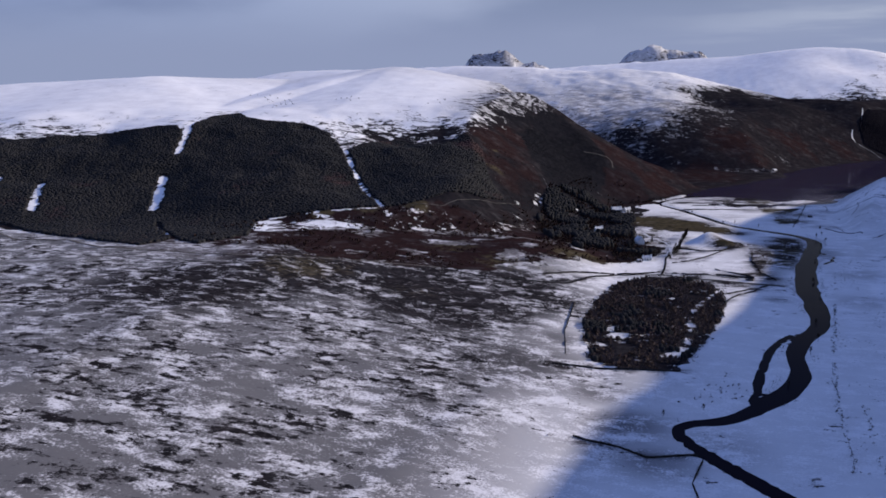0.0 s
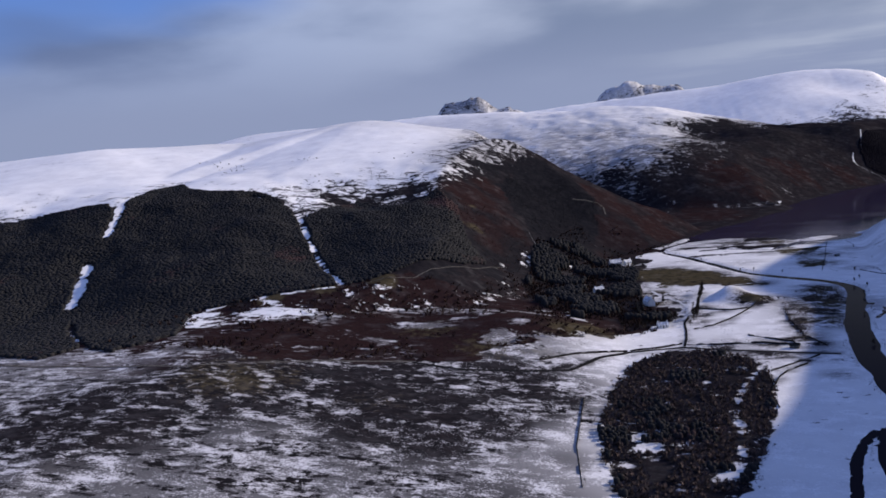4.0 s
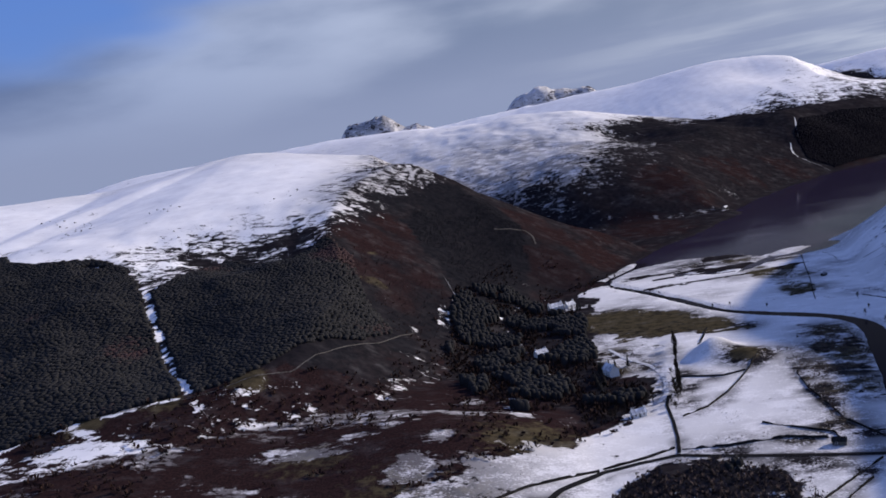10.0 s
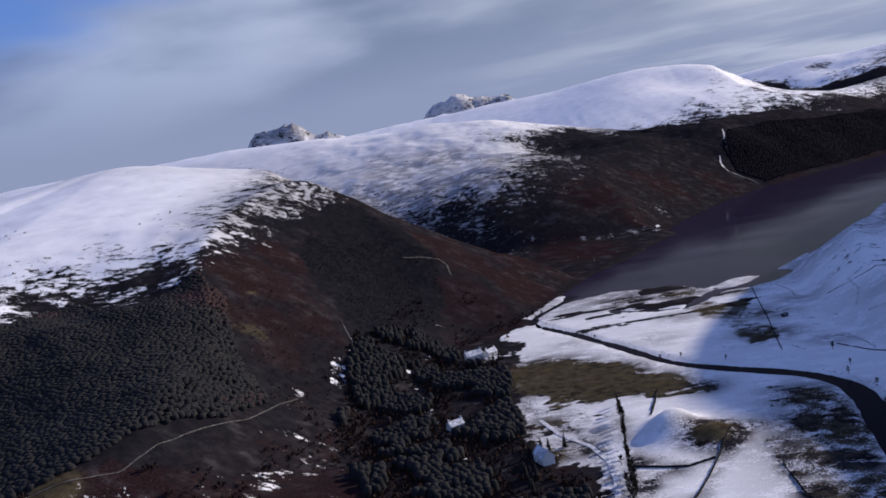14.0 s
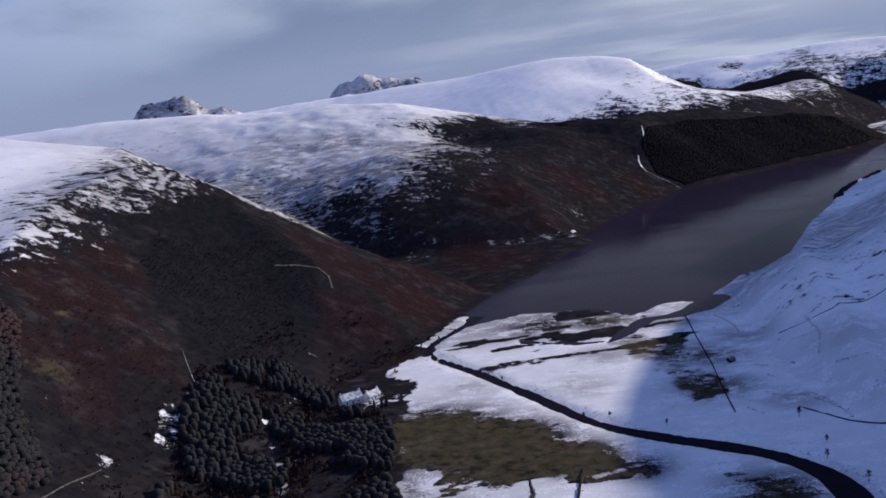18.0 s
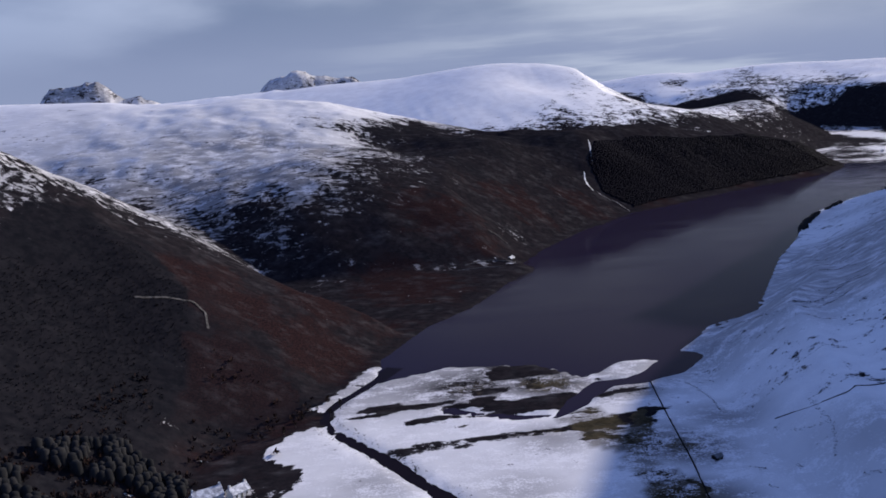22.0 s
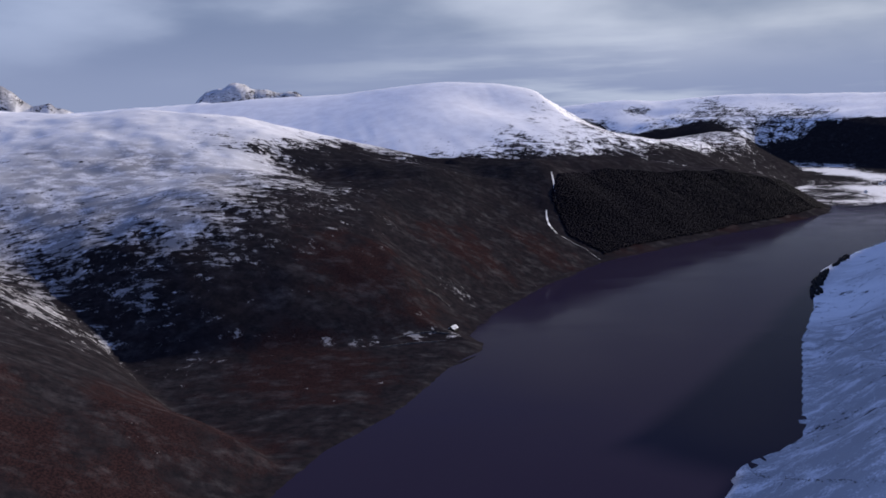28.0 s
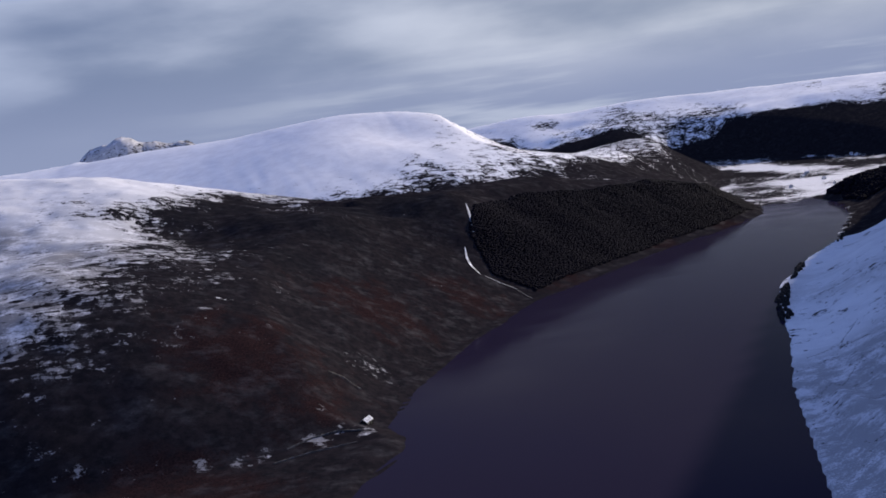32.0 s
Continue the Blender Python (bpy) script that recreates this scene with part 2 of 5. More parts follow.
BARK = plain("bark", (0.035, 0.028, 0.022), (0.085, 0.068, 0.052), 6.0, 0.9, bump=0.5)
DYKE = plain("dyke_stone", (0.010, 0.0095, 0.0095), (0.040, 0.037, 0.035), 1.3, 0.9, bump=0.5, gloss=0.0)
TARMAC = plain("wet_tarmac", (0.010, 0.010, 0.012), (0.024, 0.023, 0.023), 0.6, 0.85, gloss=0.0)
TRACK = plain("gravel_track", (0.040, 0.036, 0.032), (0.15, 0.14, 0.13), 0.5, 0.9, bump=0.4, gloss=0.0)
SNOWY = plain("trodden_snow", (0.28, 0.28, 0.30), (0.66, 0.67, 0.70), 0.5, 0.85, bump=0.3, gloss=0.2)
HARL = plain("white_harling", (0.62, 0.61, 0.58), (0.80, 0.79, 0.76), 1.5, 0.85, bump=0.3)
SLATE = plain("roof_slate", (0.045, 0.047, 0.055), (0.13, 0.135, 0.15), 1.2, 0.6, bump=0.4)
SNOW_ROOF = plain("snow_on_slate", (0.20, 0.21, 0.24), (0.78, 0.79, 0.82), 0.5, 0.8, bump=0.3)
PANE = plain("window_glass", (0.02, 0.022, 0.025), (0.04, 0.042, 0.048), 3.0, 0.08)
DOOR = plain("door_paint", (0.05, 0.06, 0.05), (0.09, 0.10, 0.08), 3.0, 0.5)
FOAM = plain("white_water", (0.10, 0.10, 0.11), (0.80, 0.81, 0.83), 0.12, 0.6, bump=0.5)
POST = plain("weathered_wood", (0.06, 0.05, 0.045), (0.15, 0.13, 0.11), 3.0, 0.9)


# ---- the lie of the land ----
SHORE = [(76, 1300), (84, 1352), (127, 1429), (178, 1487), (222, 1563), (256, 1600), (263, 1622), (259, 1650), (295, 1715), (385, 1835), (495, 1955), (631, 2045), (769, 2142), (914, 2222), (1035, 2300), (1105, 2392),
         (1131, 2412), (1151, 2380), (1218, 2405), (1168, 2283), (1050, 2139), (899, 1990), (798, 1918), (685, 1820), (613, 1728), (559, 1650), (488, 1560), (412, 1446),
         (368, 1380), (311, 1346), (270, 1300), (262, 1287), (227, 1292), (197, 1268), (175, 1304), (122, 1317)]
RIVER = [(25, -500), (35, -200), (52, 0), (76, 140), (98, 240), (104, 302), (70, 350), (36, 398), (24, 422), (31, 435), (52, 440), (84, 483), (99, 521), (100, 557), (111, 594), (129, 625), (136, 675), (140, 745), (155, 833), (176, 915),
         (187, 965), (180, 990), (163, 1012), (137, 1035), (113, 1060), (93, 1115), (66, 1184), (40, 1232), (44, 1262), (70, 1296), (90, 1330)]
RIVER_WIDE = [8, 8, 8, 8, 8, 8, 8, 7, 6, 6, 8, 11, 12, 11, 9, 11, 14, 15, 15, 13, 12, 9, 9, 9, 8, 7, 6, 6, 5, 5, 6]


def rounded(line, times=2):
    """Cuts the corners of a line of places, end points kept."""
    for _ in range(times):
        cut = [line[0]]
        for a, b in zip(line, line[1:]):
            cut += [tuple(0.75 * u + 0.25 * v for u, v in zip(a, b)), tuple(0.25 * u + 0.75 * v for u, v in zip(a, b))]
        line = cut + [line[-1]]
    return line


RIVER_WAY = rounded([(*p, w) for p, w in zip(RIVER, RIVER_WIDE)])
OXBOW = [(176, 906), (185, 896), (187, 880), (184, 864), (172, 846)]
SIDE_CHANNEL = [(107, 604), (98, 590), (88, 566), (80, 535), (74, 508), (70, 486), (66, 470)]
CHANNEL = [(270, 1289, 10), (247, 1268, 12), (223, 1254, 7), (202, 1253, 6), (186, 1237, 6), (162, 1210, 4), (140, 1215, 4), (110, 1235, 4)]
# crest lines: x, y, height, reach towards the valley, reach behind
HILL_FOREST = [(-1900, 1350, 215, 800, 900), (-1250, 1480, 163, 760, 800), (-830, 1530, 180, 800, 700), (-620, 1640, 170, 830, 600), (-420, 1650, 191, 860, 400), (-230, 1560, 162, 520, 230),
               (-160, 1390, 138, 300, 230), (-90, 1345, 95, 210, 200), (0, 1275, 18, 110, 150)]
HILL_CRAG = [(-900, 2450, 196, 700, 700), (-420, 2330, 200, 650, 700), (-100, 2240, 188, 560, 650), (60, 2210, 181, 560, 600), (170, 2215, 150, 480, 500), (300, 2220, 122, 400, 400), (490, 2200, 108, 330, 350), (640, 2320, 104, 330, 400),
             (800, 2430, 92, 330, 300), (950, 2520, 66, 300, 300), (1060, 2540, 40, 200, 200), (1120, 2480, 14, 120, 120)]
HILL_CLOUD = [(-420, 3180, 196, 640, 600), (-200, 3150, 206, 640, 600), (30, 3120, 216, 640, 600), (110, 3080, 221, 640, 600), (240, 3040, 225, 640, 600), (345, 3003, 230, 640, 600), (440, 2971, 241, 640, 600), (505, 2950, 249, 640, 600),
              (565, 2930, 251, 600, 600), (650, 2900, 245, 520, 600), (715, 2880, 229, 440, 500), (765, 2880, 206, 400, 500), (800, 2890, 180, 380, 500), (860, 2920, 152, 400, 500), (930, 2960, 130, 460, 500), (1100, 3080, 106, 420, 500),
              (1290, 3180, 114, 420, 500), (1350, 3200, 124, 330, 500), (1440, 3160, 80, 240, 400), (1530, 3100, 25, 160, 300)]
# this crest lies out of view; its heights are made up to shade the valley
HILL_SHADE = [(330, -500, 220, 430, 600), (480, 100, 250, 440, 600), (610, 480, 292, 420, 600), (660, 660, 286, 420, 600), (695, 800, 261, 420, 600), (712, 900, 242, 430, 600), (716, 985, 240, 450, 600), (722, 1060, 238, 500, 600), (790, 1290, 288, 540, 600), (880, 1480, 262, 520, 500), (930, 1600, 255, 500, 500), (1040, 1810, 335, 470, 450), (1220, 2020, 345, 400, 400), (1420, 2200, 300, 330, 300), (1560, 2290, 170, 220, 300)]
HILL_FAR_LEFT = [(-900, 3700, 175, 900, 500), (-640, 3330, 195, 300, 300), (-576, 3290, 228, 190, 200), (-546, 3285, 258, 180, 200), (-493, 3283, 273, 170, 200), (-462, 3283, 273, 160, 200), (-424, 3283, 258, 150, 200), (-394, 3283, 233, 140, 200),
                 (-371, 3283, 223, 130, 200), (-333, 3283, 238, 130, 200), (-310, 3290, 225, 130, 200), (-270, 3310, 196, 200, 300), (-150, 3600, 190, 500, 400),
                 (-120, 4132, 205, 300, 300), (-37, 4132, 243, 260, 300), (2, 4132, 288, 240, 260), (51, 4132, 302, 240, 260), (92, 4132, 311, 240, 260), (158, 4132, 296, 220, 260), (216, 4132, 279, 200, 260), (284, 4132, 268, 190, 260), (314, 4132, 254, 190, 260), (340, 4140, 215, 260, 260), (500, 4200, 170, 500, 300)]
HILL_FAR_RIGHT = [(800, 4350, 190, 500, 300), (1200, 4300, 205, 700, 300), (1500, 4150, 225, 700, 300), (1800, 4020, 235, 800, 300), (2150, 3850, 232, 800, 300), (2500, 3550, 230, 800, 300), (2800, 3250, 260, 800, 300), (3000, 2700, 240, 800, 300)]
HILL_WOODED = [(1232, 2372, 6, 60, 80), (1285, 2398, 36, 110, 120), (1340, 2420, 60, 160, 160), (1420, 2440, 78, 220, 200), (1600, 2430, 100, 260, 260), (1850, 2380, 120, 320, 300), (2200, 2300, 140, 400, 300)]
# small rises and hollows on the slopes: x, y, height, reach
KNOLLS = [(-530, 1110, 23, 120), (-285, 960, -15, 70), (-123, 1047, -22, 80), (-165, 1285, 4, 80), (-137, 1385, 8, 80), (-287, 1140, -16, 80), (80, 1756, 33, 140), (240, 2148, -12, 80), (180, 2005, -20, 70), (620, 2764, -20, 110),
          (777, 2746, -13, 90), (835, 2869, -34, 80), (490, 2115, 13, 60), (-82, 801, 11, 60), (-124, 1509, -24, 80),
          (84, 946, 9, 13), (76, 934, 5, 12), (98, 924, 5, 12)]
# the foot of the slopes round the flat valley floor and the loch
FOOT = [(-2600, 500), (-900, 760), (-600, 745), (-394, 730), (-240, 800), (-130, 880), (-75, 990), (-40, 1120), (0, 1230), (45, 1275), (84, 1352), (127, 1429), (178, 1487), (222, 1563), (256, 1600), (263, 1622), (259, 1650), (295, 1715), (385, 1835), (495, 1955),
        (631, 2045), (769, 2142), (914, 2222), (1035, 2300), (1105, 2392), (1180, 2650), (1330, 2830), (1500, 3010), (1690, 3420), (1800, 3290), (1900, 3080), (1960, 2800), (1700, 2600), (1400, 2420), (1218, 2405), (1168, 2283), (1050, 2139), (899, 1990), (798, 1918), (685, 1820),
        (613, 1728), (559, 1650), (488, 1560), (412, 1446), (311, 1346), (262, 1287), (235, 1150), (222, 1000), (205, 850), (180, 700), (165, 550), (120, 400), (80, 250), (0, -200), (-100, -2500), (-2600, -2500)]


def to_line(x, y, line):
    """For each place: distance to a line of (x, y, ...), the side (+1 to its right), and the line's further values there."""
    best = np.full(x.shape, 1e9)
    side = np.zeros(x.shape)
    rest = [np.zeros(x.shape) for _ in line[0][2:]]
    for a, b in zip(line, line[1:]):
        ux, uy = b[0] - a[0], b[1] - a[1]
        k = np.clip(((x - a[0]) * ux + (y - a[1]) * uy) / (ux * ux + uy * uy), 0, 1)
        dx, dy = x - a[0] - k * ux, y - a[1] - k * uy
        d = np.hypot(dx, dy)
        near = d < best
        best = np.where(near, d, best)
        side = np.where(near, np.sign(uy * dx - ux * dy), side)
        for n in range(len(rest)):
            rest[n] = np.where(near, a[n + 2] + k * (b[n + 2] - a[n + 2]), rest[n])
    return best, side, rest


def in_ring(x, y, ring):
    inside = np.zeros(x.shape, bool)
    for (ax, ay), (bx, by) in zip(ring, ring[1:] + ring[:1]):
        crosses = (ay > y) != (by > y)
        inside ^= crosses & (x < (bx - ax) * (y - ay) / ((by - ay) if by != ay else 1e-9) + ax)
    return inside


def ridge(x, y, line, bend, crown=0.10):
    """A hill along a crest line; bend: how its slopes curve (under 1 full, over 1 hollow)."""
    high = np.zeros(x.shape)
    for a, b in zip(line, line[1:]):
        d, side, (top, front, back) = to_line(x, y, [a, b])
        share = smooth_step(-0.35, 0.35, side * d / (front + back))
        u = d / (front * share + back * (1 - share))
        u = np.sqrt(u * u + crown * crown) - crown
        high = np.maximum(high, top * np.clip(1 - u, 0, 1) ** bend)
    return high


def lump(x, y, size, seed):
    """Smooth random lumps between -1 and 1."""
    rng = np.random.default_rng(seed)
    table = rng.uniform(-1, 1, (64, 64))
    fx, fy = x / size, y / size
    ix, iy = np.floor(fx).astype(int), np.floor(fy).astype(int)
    tx, ty = fx - ix, fy - iy
    tx, ty = tx * tx * (3 - 2 * tx), ty * ty * (3 - 2 * ty)
    at = lambda i, j: table[i % 64, j % 64]
    return (at(ix, iy) * (1 - tx) + at(ix + 1, iy) * tx) * (1 - ty) + (at(ix, iy + 1) * (1 - tx) + at(ix + 1, iy + 1) * tx) * ty


def rough(x, y, size, seed, steps=4):
    total, part_of = np.zeros(x.shape), 1.0
    for n in range(steps):
        total += part_of * lump(x + 17.3 * n, y - 9.1 * n, size / 2 ** n, seed + n)
        part_of *= 0.5
    return total


def smooth_step(a, b, v):
    t = np.clip((v - a) / (b - a), 0, 1)
    return t * t * (3 - 2 * t)


def smooth_max(parts, k):
    top = np.maximum.reduce(parts)
    return top + k * np.log(sum(np.exp((p - top) / k) for p in parts))


def base_height(x, y):
    """The land without river bed and lake bed."""
    floor = 0.12 * np.clip(-x - 10, 0, 260) * smooth_step(1250, 1000, y) + 0.6
    floor += 40 * smooth_step(3200, 4600, np.hypot(x, y))
    out = np.where(in_ring(x, y, FOOT), 0, to_line(x, y, FOOT + FOOT[:1])[0])
    north = smooth_step(1300, 1500, y)
    rise, gentle = floor + 0.5 * out + 0.0005 * out ** 2, floor + 0.18 * out + 0.0020 * out ** 2 + (1.0 + 0.9 * north) * np.maximum(out - 190 + 55 * north, 0)
    wooded = ridge(x, y, HILL_FOREST, 0.8)
    behind = np.zeros(x.shape)
    for a, b in zip(HILL_FOREST, HILL_FOREST[1:]):
        d, _, (top, front, back) = to_line(x, y, [a, b])
        behind = np.maximum(behind, top * np.clip(1.05 - d / back, 0, 1) ** 0.8)
    wooded = np.where(in_ring(x, y, [p[:2] for p in HILL_FOREST] + [(60, 1240), (150, 1250), (420, 1500), (900, 2700), (-1900, 2700)]), np.minimum(wooded, behind), wooded)
    # the cloud hill falls off steeply to the saddle east of it
    flank = np.interp(x - 0.36 * (y - 2900), (640, 722, 772, 804, 853, 908, 1035, 1130, 1189, 1242, 1320), (300, 236, 208, 182, 154, 132, 109, 108, 116, 126, 128))
    cloud_hill = np.minimum(ridge(x, y, rounded(HILL_CLOUD), 0.8), flank)
    hills = [np.minimum(h, rise) for h in (wooded, ridge(x, y, HILL_CRAG, 0.85), cloud_hill, ridge(x, y, HILL_WOODED, 0.9))]
    hills += [np.minimum(ridge(x, y, HILL_SHADE, 1.2), gentle)]
    hills += [ridge(x, y, HILL_FAR_LEFT, 1.1, 0.05), np.minimum(ridge(x, y, HILL_FAR_RIGHT, 0.9), rise)]
    high = smooth_max([floor] + [h - 25 * np.exp(-h / 6) for h in hills], 4.0)
    for kx, ky, kh, kr in KNOLLS:
        high = high + kh * np.exp(-((x - kx) ** 2 + (y - ky) ** 2) / (kr * kr))
    return high


def height(x, y):
    """The land's height at places given as arrays."""
    high = base_height(x, y)
    steep = smooth_step(10, 70, high)
    high = high + steep * ((5.0 - 3.2 * np.maximum(smooth_step(2350, 2700, y), smooth_step(110, 150, high) * smooth_step(-150, -300, x))) * rough(x, y, 160, 3) + 1.6 * smooth_step(2900, 2300, y) * (1 - 0.8 * smooth_step(105, 140, high) * smooth_step(-180, -300, x)) * (1 - 0.65 * smooth_step(-20, 60, x - 0.72 * y + 680)) * rough(x, y, 34, 11)) + (1 - steep) * 0.7 * rough(x, y, 60, 23)
    high = high + smooth_step(3000, 3300, y) * smooth_step(700, 500, x) * smooth_step(190, 235, high) * 17 * rough(x, y, 70, 91, 4)
    high = high + smooth_step(900, 1200, x) * smooth_step(3250, 3500, y) * smooth_step(30, 90, high) * (15 - 10 * smooth_step(150, 210, high)) * rough(x, y, 230, 93, 4)
    d = to_line(x, y, SHORE + SHORE[:1])[0] + 2.5 * rough(x, y, 40, 31, 3)
    wet = in_ring(x, y, SHORE)
    low = np.where(wet, -d, d)
    level = np.where(low > 0, np.minimum(np.maximum(high, 0.9), 0.25 + 0.4 * low), np.maximum(-6, 0.35 * low))
    far_from = smooth_step(0, 60, low)
    high = np.where(low > 0, level * (1 - far_from) + np.maximum(high, 0.9) * far_from, level)
    d, _, (wide,) = to_line(x, y, RIVER_WAY)
    arm = np.minimum(to_line(x, y, SIDE_CHANNEL)[0], to_line(x, y, OXBOW)[0] + 0.8) + 0.5 * rough(x, y, 14, 45, 3)
    d = d + 1.2 * rough(x, y, 22, 41, 3)
    high = np.where(d < wide + 9, np.minimum(high, np.maximum(-2.5, 0.35 * (d - wide * 0.55))), high)
    high = np.where(arm < 7, np.minimum(high, np.maximum(-1.2, 0.4 * (arm - 2.6))), high)
    d, _, (wide,) = to_line(x, y, CHANNEL)
    d = d + 2.0 * rough(x, y, 18, 43, 3)
    return np.where(d < wide + 5, np.minimum(high, np.maximum(-1.5, 0.35 * (d - wide))), high)


# ---- ground cover ----
FIREBREAKS = [([(-225, 845), (-262, 905), (-285, 952), (-310, 1000), (-332, 1045), (-352, 1085)], 4), ([(-470, 838), (-488, 884), (-512, 940)], 7), ([(-525, 1000), (-540, 1055), (-552, 1095)], 6),
              ([(-588, 810), (-610, 850), (-633, 894)], 6), ([(-650, 800), (-670, 850), (-690, 900)], 6), ([(-385, 718), (-420, 760), (-440, 790)], 3), ([(-412, 1118), (-394, 1112)], 4), ([(-640, 756), (-600, 752), (-560, 744), (-527, 726), (-480, 708), (-445, 694), (-401, 683), (-345, 690)], 5), ([(-344, 812), (-296, 837), (-245, 858)], 3), ([(-59, 1123), (-53, 1082), (-42, 1015)], 2.5)]
BRACKEN = [(-330, 720, 90, 1.0), (-230, 760, 90, 1.0), (-130, 800, 80, 1.0), (-190, 850, 60, 0.9), (-60, 850, 70, 0.9), (-168, 1180, 48, 1.0), (-150, 1235, 34, 0.9), (-158, 1110, 42, 0.9), (-122, 1140, 26, 0.9), (-140, 1085, 26, 0.8), (-215, 1000, 34, 0.7), (-10, 1285, 42, 0.8), (-20, 1360, 60, 0.8), (60, 1430, 70, 0.8), (130, 1560, 80, 0.8),
           (40, 1340, 45, 0.9), (190, 1700, 90, 0.7), (300, 1850, 80, 0.7), (-120, 1230, 40, 0.6), (560, 2020, 60, 0.7), (760, 2160, 60, 0.7), (930, 2250, 60, 0.7), (420, 1930, 60, 0.7), (1250, 3080, 110, 0.8), (1000, 2850, 120, 0.5), (-420, 1040, 40, 0.6), (-480, 1000, 30, 0.6)]
STRAW_SOUTH = [(-150, 620, 40, 0.4), (-240, 640, 60, 0.6), (-60, 745, 22, 0.7), (-100, 745, 35, 0.6), (-150, 780, 30, 0.6), (90, 785, 30, 0.6), (118, 800, 24, 0.6), (-40, 800, 35, 0.8), (-290, 835, 16, 0.9), (138, 845, 30, 0.7), (-250, 856, 16, 0.9), (48, 860, 18, 0.6), (-205, 876, 16, 0.9), (150, 900, 44, 0.7), (96, 922, 13, 1.0)]
STRAW_NORTH = [(-157, 1092, 13, 0.8), (-166, 1150, 8, 0.6), (105, 934, 9, 1.0), (22, 935, 16, 0.8), (20, 955, 18, 0.7), (165, 960, 30, 0.7), (25, 985, 28, 0.6), (92, 1026, 26, 1.0), (62, 1056, 36, 1.0), (30, 1085, 40, 1.0), (190, 1095, 28, 0.7), (182, 1095, 20, 0.6), (205, 1150, 30, 0.7), (200, 1160, 22, 0.7), (150, 1180, 28, 0.5), (172, 1262, 22, 0.8), (125, 1270, 25, 0.5)]
STRAW = STRAW_SOUTH + STRAW_NORTH
# darker, thinly covered places on the flats: x, y, reach, how bare
BARE_SOUTH = [(0, 400, 30, 0.2), (40, 405, 25, 0.15), (-30, 500, 50, 0.25), (-290, 560, 60, 0.2), (-110, 620, 60, 0.36), (-230, 640, 60, 0.3), (-160, 650, 60, 0.3), (-60, 660, 60, 0.36), (112, 700, 10, 0.3), (100, 735, 8, 0.4), (122, 735, 8, 0.4), (80, 750, 20, 0.3), (115, 765, 16, 0.3), (55, 775, 12, 0.5), (118, 775, 10, 0.6), (85, 778, 12, 0.5)]
BARE_FARM = [(60, 778, 25, 0.22), (105, 790, 12, 0.6), (118, 790, 10, 0.35), (112, 815, 10, 0.35), (130, 838, 24, 0.55), (48, 850, 7, 0.6), (40, 860, 9, 0.3), (140, 872, 28, 0.55), (52, 880, 9, 0.5), (70, 890, 8, 0.35), (12, 890, 22, 0.5), (58, 905, 8, 0.5), (152, 915, 32, 0.6), (96, 922, 13, 1.5), (105, 933, 10, 1.4), (20, 935, 20, 0.5)]
BARE_NORTH = [(160, 962, 22, 0.55), (28, 975, 18, 0.35), (-20, 990, 30, 0.5), (115, 1005, 14, 0.6), (92, 1026, 20, 1.0), (0, 1040, 30, 0.4), (62, 1056, 30, 1.2), (30, 1085, 34, 1.2), (182, 1095, 20, 0.3), (200, 1160, 22, 0.3), (215, 1234, 14, 0.3), (170, 1262, 22, 0.4), (125, 1270, 26, 0.35), (150, 1300, 18, 0.3), (1280, 3160, 60, 0.3), (1420, 3180, 90, 0.6)]
BARE = BARE_SOUTH + BARE_FARM + BARE_NORTH
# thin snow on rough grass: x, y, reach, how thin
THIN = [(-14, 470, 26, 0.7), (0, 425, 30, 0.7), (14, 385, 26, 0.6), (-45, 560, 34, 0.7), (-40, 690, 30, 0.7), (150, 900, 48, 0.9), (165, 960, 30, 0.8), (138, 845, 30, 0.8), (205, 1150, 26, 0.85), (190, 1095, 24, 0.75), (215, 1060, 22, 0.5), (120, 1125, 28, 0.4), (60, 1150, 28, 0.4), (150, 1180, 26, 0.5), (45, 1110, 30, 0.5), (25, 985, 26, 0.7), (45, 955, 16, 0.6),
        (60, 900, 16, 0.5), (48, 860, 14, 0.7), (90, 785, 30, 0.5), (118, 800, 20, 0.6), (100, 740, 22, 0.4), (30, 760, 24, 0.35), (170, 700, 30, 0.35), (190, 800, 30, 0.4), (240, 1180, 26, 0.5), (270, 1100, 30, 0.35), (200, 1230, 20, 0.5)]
CRAG_HOLLOW = [(85, 2055, 36, 0.25), (125, 2045, 45, 0.42), (170, 2065, 50, 0.5), (215, 2100, 50, 0.5), (255, 2150, 45, 0.45), (190, 2005, 45, 0.25), (235, 1950, 45, 0.4), (255, 1905, 50, 0.45), (255, 2030, 55, 0.5), (305, 2000, 50, 0.5)]
BELT = [(-420, 735), (-330, 700), (-200, 690), (-120, 720), (-40, 780), (20, 830), (30, 900), (10, 1000), (10, 1090), (20, 1200), (45, 1275), (-40, 1300), (-110, 1100), (-130, 920), (-235, 870), (-320, 830), (-400, 780)]

